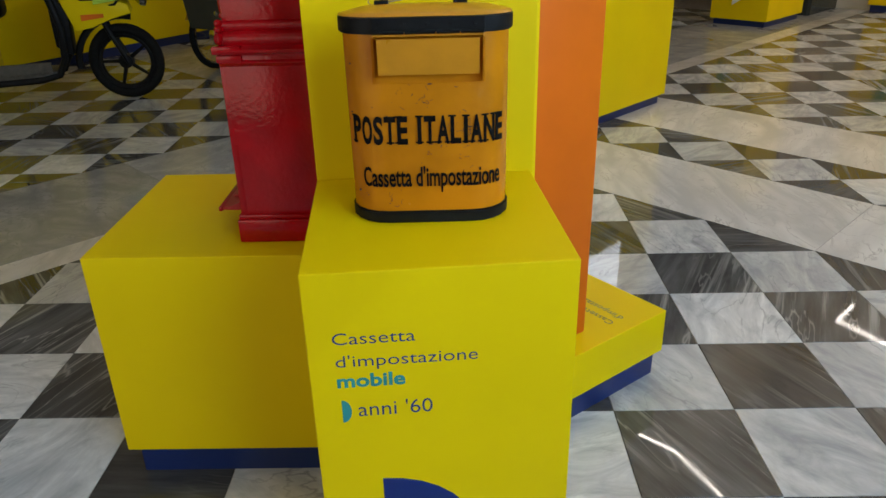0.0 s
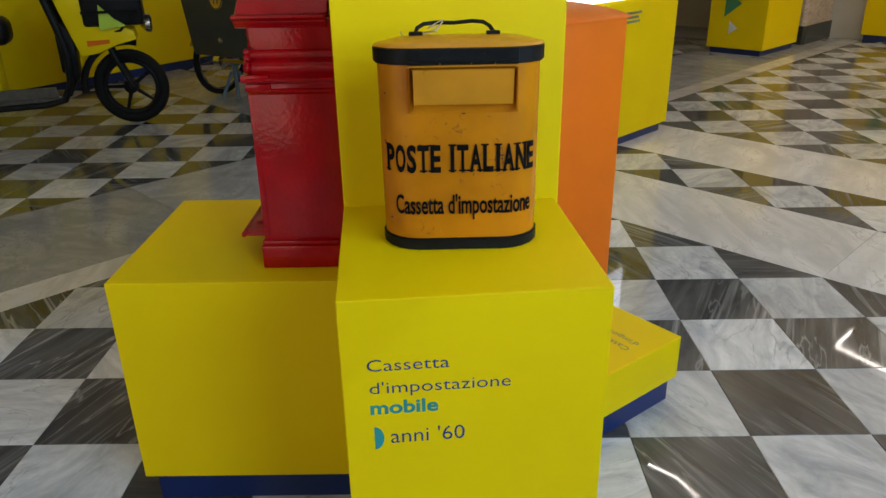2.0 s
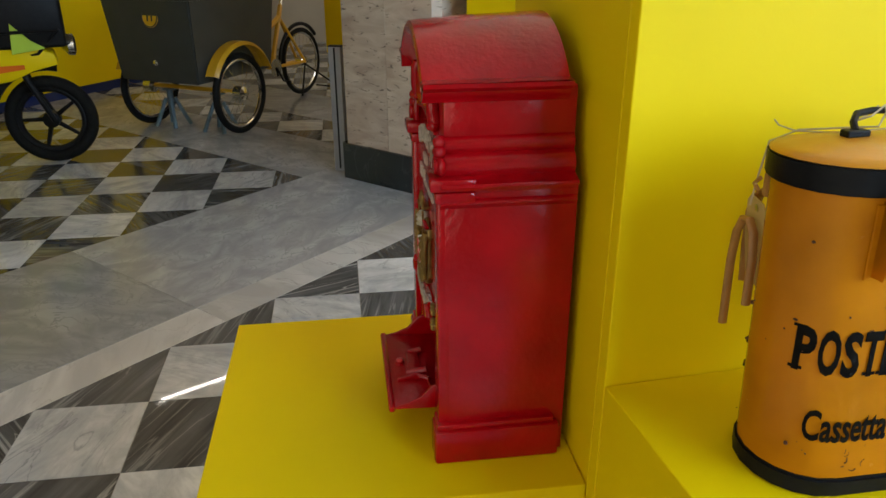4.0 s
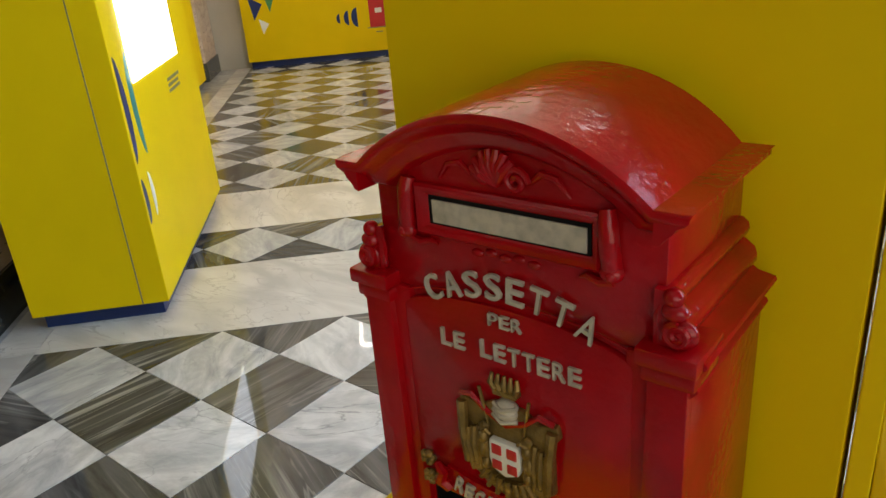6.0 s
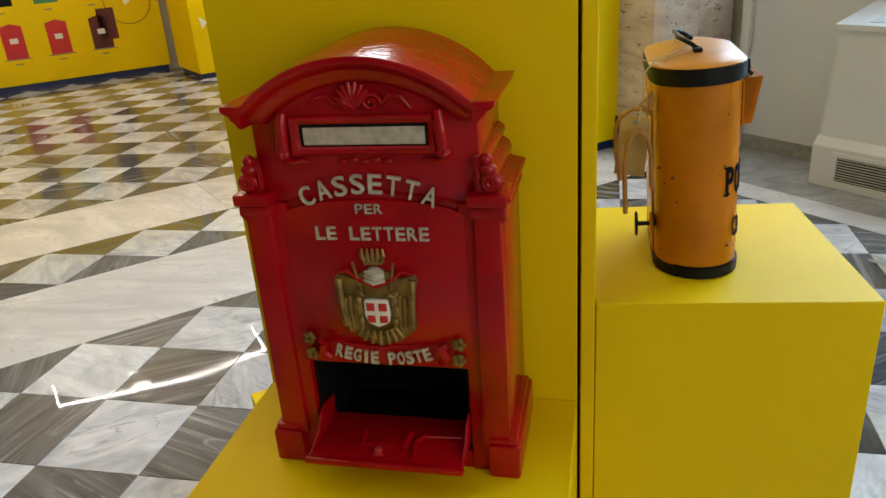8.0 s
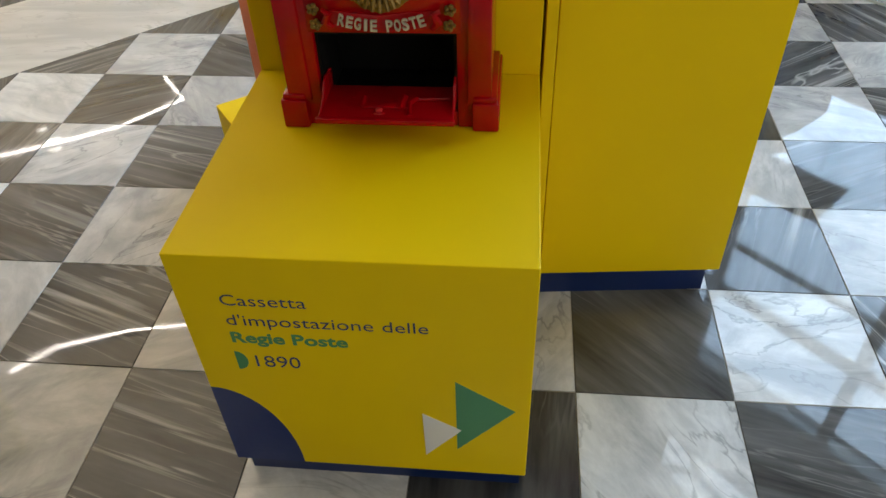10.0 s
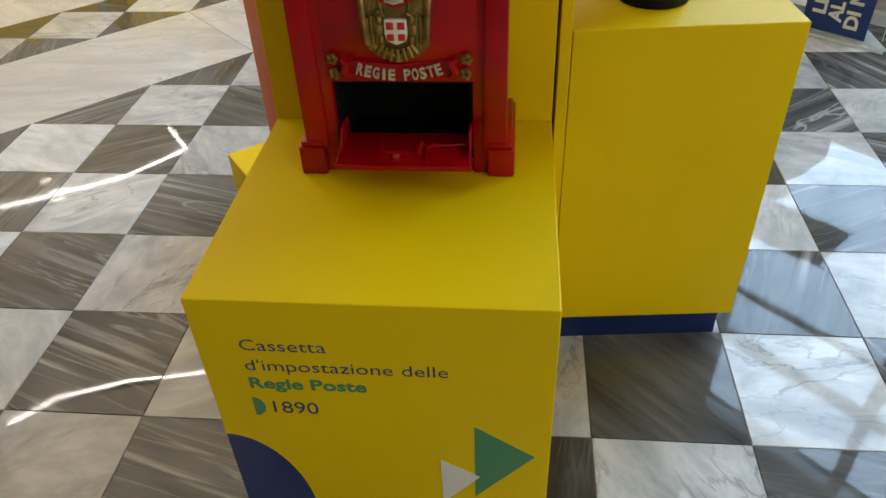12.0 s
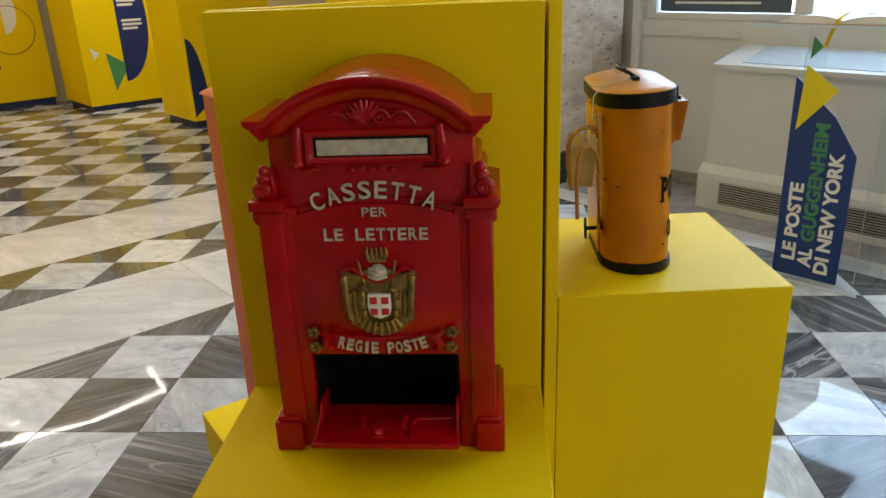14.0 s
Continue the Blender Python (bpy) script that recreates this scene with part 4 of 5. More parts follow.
for k in range(9):
    u = -1 + k / 4
    blob(u * 0.044, -0.012, 0.268 + 0.018 * u * u, 0.009, 0.006, 0.007, dr, 1)
part("drapery", dr, GOLD, arm, smooth=True)
part("lambrequin", tube([(-0.064, -0.010, 0.384), (-0.046, -0.013, 0.390), (-0.026, -0.011, 0.372), (0.0, -0.010, 0.36), (0.026, -0.011, 0.372), (0.046, -0.013, 0.390), (0.064, -0.010, 0.384)], 0.004, 6), RED, arm, "red painted fold", smooth=True)
cw = None
for k in range(5):
    u = -1 + k / 2
    cw = tube([(u * 0.013, -0.010, 0.404), (u * 0.018, -0.012, 0.416), (u * 0.017, -0.010, 0.427)], [0.003, 0.004, 0.002], 6, cw)
box(-0.016, 0.016, -0.014, 0.0, 0.400, 0.407, 0.002, cw)
part("crown", cw, GOLD, arm, smooth=True)
hm = blob(0, -0.008, 0.380, 0.017, 0.012, 0.016)
for k in range(3):
    tube([(-0.017 + 0.001 * k, -0.012, 0.372 + 0.008 * k), (0.0, -0.020, 0.370 + 0.008 * k), (0.017 - 0.001 * k, -0.012, 0.372 + 0.008 * k)], 0.003, 6, hm)
part("helm", hm, SILVER, arm, "silvered helm", smooth=True)
sh = [(-0.021, 0.339), (0.021, 0.339), (0.022, 0.312), (0.018, 0.298), (0.0, 0.290), (-0.018, 0.298), (-0.022, 0.312)]
part("shield", plate(sh, -0.0185, -0.005, 0.002), WHITE_INK, arm, "white shield", smooth=True)
for sx, zc, hz in ((-1, 0.3275, 0.0070), (1, 0.3275, 0.0070), (-1, 0.3055, 0.0065), (1, 0.3055, 0.0065)):
    part("red_quarter", box(sx * 0.0105 - 0.0068, sx * 0.0105 + 0.0068, -0.0200, -0.017, zc - hz, zc + hz, 0.0012), RED_INK, arm, "red painted quarter of the shield", smooth=True)
# supporters beside the shield and a scalloped hem below it
for s in (-1, 1):
    sp = blob(s * 0.030, -0.016, 0.338, 0.007, 0.007, 0.010, None, 2)
    blob(s * 0.032, -0.015, 0.318, 0.008, 0.007, 0.014, sp, 2)
    blob(s * 0.029, -0.014, 0.299, 0.006, 0.006, 0.011, sp, 2)
    tube([(s * 0.030, -0.016, 0.345), (s * 0.024, -0.019, 0.350), (s * 0.019, -0.018, 0.345)], [0.004, 0.003, 0.002], 7, sp)
    part("supporter", sp, GOLD, arm, smooth=True)
for k in range(7):
    a = radians(-60 + 20 * k)
    part("hem_fold", tube([(0.030 * math.sin(a), -0.013, 0.300 - 0.018 * math.cos(a)), (0.044 * math.sin(a), -0.015, 0.290 - 0.034 * math.cos(a))], [0.005, 0.0035], 7), GOLD, arm, smooth=True)
# ribbon with the second inscription
rbn = bmesh.new()
vs_ = [[rbn.verts.new((-0.10 + 0.2 * k / 16, -0.006 - 0.003 * math.sin(k * 0.4), 0.222 + dz - 0.010 * (1 - abs(-1 + k / 8)) ** 1)) for k in range(17)] for dz in (0.0, 0.034)]
for k in range(16):
    rbn.faces.new((vs_[0][k], vs_[0][k + 1], vs_[1][k + 1], vs_[1][k]))
r_ = bmesh.ops.extrude_face_region(rbn, geom=rbn.faces[:])
for v in r_["geom"]:
    if isinstance(v, bmesh.types.BMVert):
        v.co.y += 0.008
bmesh.ops.recalc_face_normals(rbn, faces=rbn.faces)
part("ribbon", rbn, RED, rb, smooth=True)
arched_words("REGIE POSTE", 0.174, 0.231, -0.014, 0.023, SILVER, rb, 0.0006, -0.012)
for s in (-1, 1):
    part("ribbon_curl", tube([(s * 0.098, -0.006, 0.222), (s * 0.108, -0.012, 0.235), (s * 0.100, -0.014, 0.252), (s * 0.112, -0.012, 0.258)], [0.008, 0.009, 0.008, 0.005], 7), RED, rb, smooth=True)
    for zz, xx in ((0.258, 0.130), (0.228, 0.128)):
        ro = None
        for k in range(5):
            a = radians(72 * k)
            ro = blob(s * xx + 0.007 * math.cos(a), -0.008, zz + 0.007 * math.sin(a), 0.006, 0.006, 0.006, ro, 1)
        part("rosette", ro, GOLD, rb, "small gold rosette", smooth=True)
# black panels put the box's inner shade into colour; then the let-down flap
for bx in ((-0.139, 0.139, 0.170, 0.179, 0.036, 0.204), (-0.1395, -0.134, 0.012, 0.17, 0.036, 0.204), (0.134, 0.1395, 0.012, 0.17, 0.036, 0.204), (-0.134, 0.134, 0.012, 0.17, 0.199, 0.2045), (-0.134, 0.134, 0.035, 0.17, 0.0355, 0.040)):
    part("lining_panel", box(*bx), BLACK, rb, "black panel painted for the shade inside the box")
flap = box(-0.132, 0.138, -0.086, 0.055, -0.004, 0.004, 0.003)
box(-0.136, 0.142, -0.092, -0.080, -0.007, 0.006, 0.004, flap)
box(-0.050, 0.052, -0.045, -0.020, 0.003, 0.009, 0.003, flap)
blob(-0.012, -0.060, 0.004, 0.013, 0.010, 0.004, flap, 2)
tube([(-0.048, -0.040, 0.006), (-0.048, -0.014, 0.012)], 0.006, 8, flap)
tube([(0.030, -0.050, 0.006), (0.034, -0.012, 0.014)], 0.007, 8, flap)
tube([(0.052, -0.070, 0.005), (0.046, -0.030, 0.010), (0.060, -0.010, 0.010)], 0.005, 8, flap)
tube([(0.060, -0.012, 0.008), (0.125, -0.006, 0.008)], 0.003, 6, flap)
for x in (-0.132, 0.133):
    arm_ = plate([(-0.082, 0.002), (0.050, 0.002), (0.050, 0.046), (0.004, 0.050), (-0.014, 0.044), (-0.034, 0.020), (-0.060, 0.008)], 0.0, 0.006, 0.002)
    join(flap, moved(arm_, Matrix.Translation((x + 0.0055, 0, 0)) @ pose(0, 0, 0, 0, 0, 90)))
fm = Matrix.Translation((0, 0.0, 0.062)) @ pose(0, 0, 0, -2)
fp = part("open_flap", flap, RED, rb, "let-down red door flap", fm, smooth=True)
part("lock_dot", lathe([(0.006, 0.0), (0.008, 0.004), (0.004, 0.007)], 10, None, pose(-0.012, -0.060, 0.007)), RED_INK, fp)

# ---- portable orange-yellow tin box ----
TIN = material("ochre_tin", (0.57, 0.195, 0.004), 0.25, vary=0.28, scale=7, bump=0.14, bscale=70, coat=0.0, spec=0.22)
TIN_TOP = material("ochre_tin_worn", (0.60, 0.245, 0.012), 0.3, vary=0.25, scale=9, bump=0.15, bscale=60, coat=0.05, spec=0.3)
INK = material("black_stencil", (0.006, 0.005, 0.004), 0.7, vary=0.3, scale=80, spec=0.08)
LEATHER = material("tan_leather", (0.42, 0.195, 0.04), 0.5, vary=0.3, scale=20, bump=0.2)
PAPER = material("old_card", (0.52, 0.36, 0.13), 0.8, vary=0.2, scale=20, bump=0.05)
STRING = material("string", (0.55, 0.42, 0.25), 0.9)
RUST = material("rust", (0.10, 0.035, 0.015), 0.8, vary=0.5, scale=60)
TB = pose(-0.571, -0.497, 0.940, 0, 0, 1)
tb = thing("portable_letter_box", TB, "worn ochre painted tin letter box with black rims, standing on plinth", "letter box")


def stadium(hl, r, n=10):
    """An oval plan: straight sides and round ends."""
    c = hl - r
    return [(c + r * math.cos(radians(a)), r * math.sin(radians(a))) for a in [-90 + 180 * k / n for k in range(n + 1)]] + [(-c + r * math.cos(radians(a)), r * math.sin(radians(a))) for a in [90 + 180 * k / n for k in range(n + 1)]]


def oval(hl, r, z0, z1, bevel=0.0, taper=0.0):
    b2 = prism(stadium(hl, r), z0, z1)
    if taper:
        for v in b2.verts:
            if v.co.z > (z0 + z1) / 2:
                v.co.x *= 1 + taper
                v.co.y *= 1 + taper
    if bevel:
        bmesh.ops.bevel(b2, geom=[e for e in b2.edges if abs(e.verts[0].co.z - e.verts[1].co.z) < 1e-6], offset=bevel, segments=2, affect='EDGES')
    return b2


part("body", oval(0.163, 0.078, 0.006, 0.385, 0, 0.025), TIN, tb, smooth=True)
part("foot_rim", oval(0.167, 0.082, 0.0, 0.026, 0.003), BLACK, tb, "black painted foot rim", smooth=True)
part("lid_rim", oval(0.175, 0.088, 0.380, 0.412, 0.003), BLACK, tb, "black painted lid rim", smooth=True)
lid = bmesh.new()
tiers = [[lid.verts.new((x, y, z)) for x, y in stadium(hl, r)] for hl, r, z in ((0.174, 0.087, 0.4115), (0.171, 0.084, 0.4150), (0.156, 0.069, 0.4185), (0.136, 0.052, 0.4235), (0.112, 0.034, 0.4275), (0.080, 0.014, 0.4290))]
for u, v in zip(tiers, tiers[1:]):
    for k in range(len(u)):
        lid.faces.new((u[k], u[(k + 1) % len(u)], v[(k + 1) % len(u)], v[k]))
lid.faces.new(tiers[-1])
bmesh.ops.recalc_face_normals(lid, faces=lid.faces)
part("lid", lid, TIN_TOP, tb, "domed ochre tin lid", smooth=True)
hd = tube([(-0.086, 0, 0.434), (-0.083, 0.010, 0.442), (-0.070, 0.024, 0.449), (-0.045, 0.031, 0.451), (-0.008, 0.027, 0.450), (0.030, 0.031, 0.453), (0.052, 0.026, 0.451), (0.064, 0.012, 0.444), (0.070, 0, 0.435)], 0.0042, 8)
part("handle", hd, BLACK, tb, "black wire carrying handle", smooth=True)
for s in (-1, 1):
    part("handle_bracket", box(s * 0.078 - 0.022, s * 0.078 + 0.006, -0.008, 0.008, 0.4275, 0.4360, 0.002), BLACK, tb)
part("hinge_plate", plate([(-0.101, 0.384), (0.114, 0.384), (0.114, 0.410), (-0.101, 0.410)], -0.0905, -0.086, 0.001), BLACK, tb)
for k in range(5):
    part("rivet", blob(-0.085 + 0.045 * k, -0.091, 0.398, 0.004, 0.002, 0.004, None, 1), BLACK, tb)
part("hinge_leaf", box(-0.101, 0.112, -0.0905, -0.087, 0.3745, 0.383, 0.001), TIN_TOP, tb, "ochre hinge leaf under the rim")
for x0, x1 in ((-0.101, -0.040), (-0.038, 0.020), (0.022, 0.066), (0.068, 0.112)):
    part("hinge_knuckle", tube([(x0, -0.0925, 0.384), (x1, -0.0925, 0.384)], 0.0040, 8), BLACK, tb, smooth=True)
# slot: sloped weather visor over a recessed flap
vz = bmesh.new()
vp = [(-0.099, -0.079, 0.290), (-0.099, -0.079, 0.376), (-0.097, -0.114, 0.376), (-0.097, -0.098, 0.290)]
vv_ = [[vz.verts.new((sx * p[0], p[1], p[2])) for p in vp] for sx in (1, -1.12)]
for q in ((0, 1, 2, 3),):
    vz.faces.new([vv_[0][k] for k in q])
    vz.faces.new([vv_[1][k] for k in q[::-1]])
vz.faces.new((vv_[0][1], vv_[1][1], vv_[1][2], vv_[0][2]))
bmesh.ops.solidify(vz, geom=vz.faces[:], thickness=0.002)
part("slot_visor", vz, TIN, tb, "sloped tin hood over the slot")
part("slot_flap", moved(box(-0.092, 0.103, -0.002, 0.0, -0.07, 0.0, 0.001), pose(0.0, -0.108, 0.374, 10)), TIN_TOP, tb)
part("slot_frame", plate([(-0.106, 0.286), (0.116, 0.286), (0.116, 0.372), (-0.106, 0.372)], -0.0815, -0.078, 0.001), TIN, tb)


SERIFS = {"P": "0.16b 0.16t", "T": "0.5b", "E": "0.16b 0.16t", "I": "0.5b 0.5t", "A": "0.07b 0.93b", "L": "0.16b 0.16t", "N": "0.12b 0.12t 0.88t"}
WIDE = {"I": 0.62, " ": 0.55, "S": 0.86, "L": 0.92, "E": 0.92, "N": 1.08, "A": 1.05}


def slab_serif(body, size, width):
    """Heavy letters with slab serifs, of one given width overall."""
    total = sum(WIDE.get(ch, 1.0) for ch in body)
    u, x, out = width / total, 0.0, None
    for ch in body:
        w = WIDE.get(ch, 1.0) * u
        if ch != " ":
            lw_ = w * (0.50 if ch == "I" else 0.90)
            b5 = moved(text_bm(ch, size, lw_, 0.0008, 0.0026), pose(x + (w - lw_) / 2, 0, 0))
            for mark in SERIFS.get(ch, "").split():
                c, top = x + (w - lw_) / 2 + lw_ * float(mark[:-1]), mark[-1] == "t"
                z0 = size * 0.945 if top else -size * 0.01
                join(b5, box(c - u * 0.30, c + u * 0.30, -0.0004, 0.0004, z0, z0 + size * 0.065))
            out = join(out, b5)
        x += w
    return out


def wrapped(bm, x0, z):
    """Stencilled letters that follow the oval front."""
    hl, r = 0.166, 0.0805
    bmesh.ops.subdivide_edges(bm, edges=[e for e in bm.edges if e.calc_length() > 0.012], cuts=2)
    c = hl - r
    for v in bm.verts:
        s, dep = v.co.x + x0, v.co.y
        if abs(s) > c:
            a = (abs(s) - c) / r
            v.co.x = math.copysign(c + (r - dep) * math.sin(a), s)
            v.co.y = -(r - dep) * math.cos(a)
        else:
            v.co.x, v.co.y = s, -r + dep
        v.co.z += z
    return part("lettering", bm, INK, tb, "black stencilled words")


wrapped(slab_serif("POSTE ITALIANE", 0.055, 0.326), -0.163, 0.167)
wrapped(text_bm("Cassetta d'impostazione", 0.041, 0.292, 0.0008, 0.0011), -0.139, 0.077)
rng = random.Random(5)
wear = None
# fine cracks and scratches in clusters, with a few bare patches
for cx_, cz_, spread, count in ((-0.055, 0.262, 0.014, 7), (-0.012, 0.252, 0.006, 8), (0.075, 0.205, 0.016, 16), (0.100, 0.180, 0.012, 12), (0.020, 0.150, 0.030, 9), (-0.075, 0.045, 0.020, 5), (0.085, 0.125, 0.018, 6), (0.0, 0.270, 0.060, 5), (-0.02, 0.10, 0.06, 6)):
    for k in range(count):
        x, z = max(-0.084, min(0.084, rng.gauss(cx_, spread))), min(0.282, max(0.03, rng.gauss(cz_, spread * 0.7)))
        a, pts = rng.uniform(0, 6.28), []
        for q in range(rng.randint(2, 5)):
            pts.append((x, -0.0797, z))
            a += rng.uniform(-0.9, 0.9)
            step = rng.uniform(0.0012, 0.0042)
            x, z = x + step * math.cos(a), z + step * math.sin(a)
        w = rng.uniform(0.00025, 0.0008)
        wear = tube(pts, [w * rng.uniform(0.5, 1.4) for p in pts], 5, wear)
for x, z, e in ((-0.040, 0.303, 0.0016), (0.006, 0.2840, 0.0030), (0.060, 0.288, 0.0014), (-0.083, 0.040, 0.0016), (0.092, 0.198, 0.0030), (0.084, 0.192, 0.0022)):
    blob(min(x, 0.085), -0.0797, z, e * 1.8, 0.0004, e * 0.6, wear, 1)
tagged(part("chipped_paint", wear, RUST, tb, "rusty scratches and chips"), kind="stuff")
side = None
for k in range(26):
    z, a = rng.choice((rng.gauss(0.07, 0.02), rng.gauss(0.21, 0.03), rng.uniform(0.04, 0.36))), rng.uniform(100, 260)
    e = rng.choice((0.0008, 0.0012, 0.0026))
    side = blob(-0.087 + 0.0795 * math.cos(radians(a)), 0.0795 * math.sin(radians(a)), z, e, e * rng.uniform(0.8, 1.8), e * rng.uniform(0.5, 1.4), side, 1)
tagged(part("side_chips", side, RUST, tb), kind="stuff")
# leather strap, luggage tag and key at the back
def band_strip(pts, w, parent, label=""):
    """A flat leather band along a line, its width across local x."""
    b4 = tube(pts, 0.0048, 10)
    for v in b4.verts:
        v.co.x = pts[0][0] + (v.co.x - pts[0][0]) * w / 0.0096
    return part("leather_strap", b4, LEATHER, parent, label, smooth=True)


band_strip([(-0.105, 0.084, 0.322), (-0.105, 0.100, 0.334), (-0.105, 0.120, 0.334), (-0.105, 0.140, 0.320), (-0.105, 0.150, 0.296), (-0.105, 0.150, 0.25), (-0.105, 0.145, 0.195)], 0.018, tb, "tan leather carrying strap")
band_strip([(-0.135, 0.086, 0.185), (-0.135, 0.086, 0.250), (-0.135, 0.092, 0.284), (-0.135, 0.104, 0.299), (-0.135, 0.118, 0.297), (-0.135, 0.130, 0.275), (-0.135, 0.136, 0.230), (-0.135, 0.136, 0.135)], 0.013, tb)
part("buckle", box(-0.132, -0.110, 0.080, 0.092, 0.335, 0.366, 0.003), LEATHER, tb, "small brown buckle")
part("buckle_loop", tube([(-0.134, 0.094, 0.340), (-0.134, 0.106, 0.348), (-0.134, 0.094, 0.358)], 0.003, 7), LEATHER, tb)
part("string", tube([(-0.03, 0.025, 0.452), (-0.05, 0.01, 0.436), (-0.07, 0.03, 0.432), (-0.105, 0.075, 0.422), (-0.128, 0.096, 0.405), (-0.134, 0.100, 0.36), (-0.135, 0.108, 0.318)], 0.0013, 5), STRING, tb)
part("string", tube([(-0.03, 0.030, 0.455), (-0.045, 0.0, 0.436), (-0.09, 0.02, 0.428), (-0.112, 0.070, 0.422), (-0.12, 0.094, 0.425), (-0.12, 0.104, 0.430)], 0.0011, 5), STRING, tb)
part("string_knot", tube([(-0.03, 0.030, 0.457), (-0.052, 0.022, 0.446), (-0.062, 0.030, 0.440), (-0.048, 0.036, 0.444), (-0.034, 0.036, 0.455)], 0.0012, 5), STRING, tb)
tg = part("luggage_tag", moved(prism([(-0.029, -0.122), (0.029, -0.122), (0.028, -0.012), (0.018, 0.0), (-0.018, 0.0), (-0.028, -0.012)], -0.0008, 0.0008), pose(0, 0, 0, 90)), PAPER, tb, "old buff card luggage tag with faded writing", pose(-0.122, 0.112, 0.324, -6, -8, 84))
for k in range(5):
    part("text_line", box(-0.023, 0.018 - 0.006 * (k % 3), -0.0012, -0.0009, -0.048 - 0.013 * k, -0.0462 - 0.013 * k), LEATHER, tg)
part("eyelet", lathe([(0.005, -0.0012), (0.005, 0.0012)], 10, None, Matrix.Translation((0, 0, -0.012)) @ pose(0, 0, 0, 90)), STEEL, tg)
key = tube([(-0.10, 0.075, 0.098), (-0.10, 0.112, 0.098)], 0.005, 8)
tube([(-0.10, 0.114, 0.098 + 0.022), (-0.10, 0.114, 0.098 - 0.022)], 0.0035, 6, key)
blob(-0.10, 0.114, 0.117, 0.009, 0.003, 0.009, key, 1)
blob(-0.10, 0.114, 0.079, 0.009, 0.003, 0.009, key, 1)
part("latch_key", key, BLACK, tb, "dark iron butterfly key", smooth=True)
part("latch_ring", lathe([(0.022, 0.0), (0.024, 0.003), (0.02, 0.006)], 14, None, Matrix.Translation((-0.10, 0.083, 0.098)) @ pose(0, 0, 0, -90)), TIN, tb)
part("back_door", box(-0.08, 0.09, 0.078, 0.083, 0.03, 0.36, 0.002), TIN, tb)

# all of the tin but its foot is tilted back to fit the camera's view
for o in [c for c in bpy.data.objects if c.parent == tb and c.name != "foot_rim"]:
    o.matrix_basis = pose(0, 0, 0, -2.6) @ o.matrix_basis

# ---- orange letter box ----
OB = PL @ pose(0.080, 0.322, 0.25)
ob_ = thing("orange_letter_box", OB, "plain bright orange street letter box standing on low plinth", "letter box")
part("body", box(0, 0.602, 0, 0.328, 0, 1.095, 0.012, seg=3), ORANGE, ob_, smooth=True)
lidm = plate([(-0.006, 1.085), (0.608, 1.085)] + [(0.301 + 0.307 * math.cos(radians(a)), 1.085 + 0.03 * math.sin(radians(a))) for a in range(10, 171, 10)], -0.006, 0.328, 0.003)
part("top_cap", lidm, ORANGE, ob_, smooth=True)
part("slot_hood", box(0.08, 0.50, -0.03, 0.0, 0.86, 0.93, 0.006), ORANGE, ob_)
part("door", box(0.05, 0.53, -0.006, 0.0, 0.10, 0.70, 0.002), ORANGE, ob_)
part("lettering_bar", box(0.10, 0.48, -0.007, -0.0055, 0.76, 0.82), BLACK, ob_)

# ---- lamps ----


def led(points, label):
    l = thing("pendant_lamp", Matrix(), label, "lamp", "LED pendant lamps")
    for p, q in zip(points, points[1:]):
        d = (Vector(q) - Vector(p))
        bm = box(0, d.length, -0.03, 0.03, 0.004, 0.05)
        m = Matrix.Translation((*p, 3.5)) @ pose(0, 0, 0, 0, 0, math.degrees(math.atan2(d.y, d.x)))
        part("profile", bm, STEEL, l, m=m)
        part("diffuser", box(0, d.length, -0.0065, 0.0065, -0.004, 0.004), LED, l, "glowing white LED strip", m=m)
    for p in (points[0], points[len(points) // 2], points[-1]):
        part("suspension_wire", tube([(p[0], p[1], 3.55), (p[0], p[1], H)], 0.002, 5), STEEL, l)
    return l


led([(4.84, 6.74), (4.44, 6.35), (4.91, 5.48), (5.29, 4.86), (6.01, 4.26), (6.60, 4.75)], "angular white LED strip pendant hung from the ceiling")
# this pendant is unseen, added to go with the side hall's fill lamp
led([(-3.6, 6.6), (-2.9, 7.0), (-2.2, 7.7)], "unseen angular LED strip pendant added to light the side hall")
led([(1.35, 4.15), (1.66, 3.87), (1.90, 3.28), (2.02, 2.68), (2.3, 1.9)], "angular white LED strip pendant hung from the ceiling")
for x, y in ((7.25, 7.52), (6.75, 7.0)):
    s = thing("ceiling_spot", pose(x, y, 4.8), "round white ceiling spotlight", "lamp", "ceiling spotlights")
    part("housing", lathe([(0.17, 0.02), (0.19, 0.06), (0.19, 0.10), (0.05, 0.12)], 24), CEIL, s)
    part("lens", lathe([(0.165, 0.0), (0.165, 0.02)], 24), SPOT, s, "glowing lens")
    part("rod", tube([(0, 0, 0.11), (0, 0, H - 4.8)], 0.012, 6), STEEL, s)

# ---- side of the window: radiator cover and acrylic stand ----
STEEL2 = material("brushed_aluminium", (0.33, 0.33, 0.33), 0.4, metal=0.7, vary=0.1)
# glass panel with the sky's pale sheen mixed into its base colour
GLASSTOP = material("glass_panel_sky_sheen", (0.45, 0.52, 0.56), 0.08, vary=0.05)
GRILLE = material("grille_metal", (0.42, 0.40, 0.34), 0.4, metal=0.4, vary=0.15)
rc = thing("radiator_cover", BUILD, "grey white boxed radiator cover with slatted vent below window", "radiator cover")
cs_ = box(-1.9, 0.800, -3.458, -3.076, 0.30, 0.935)
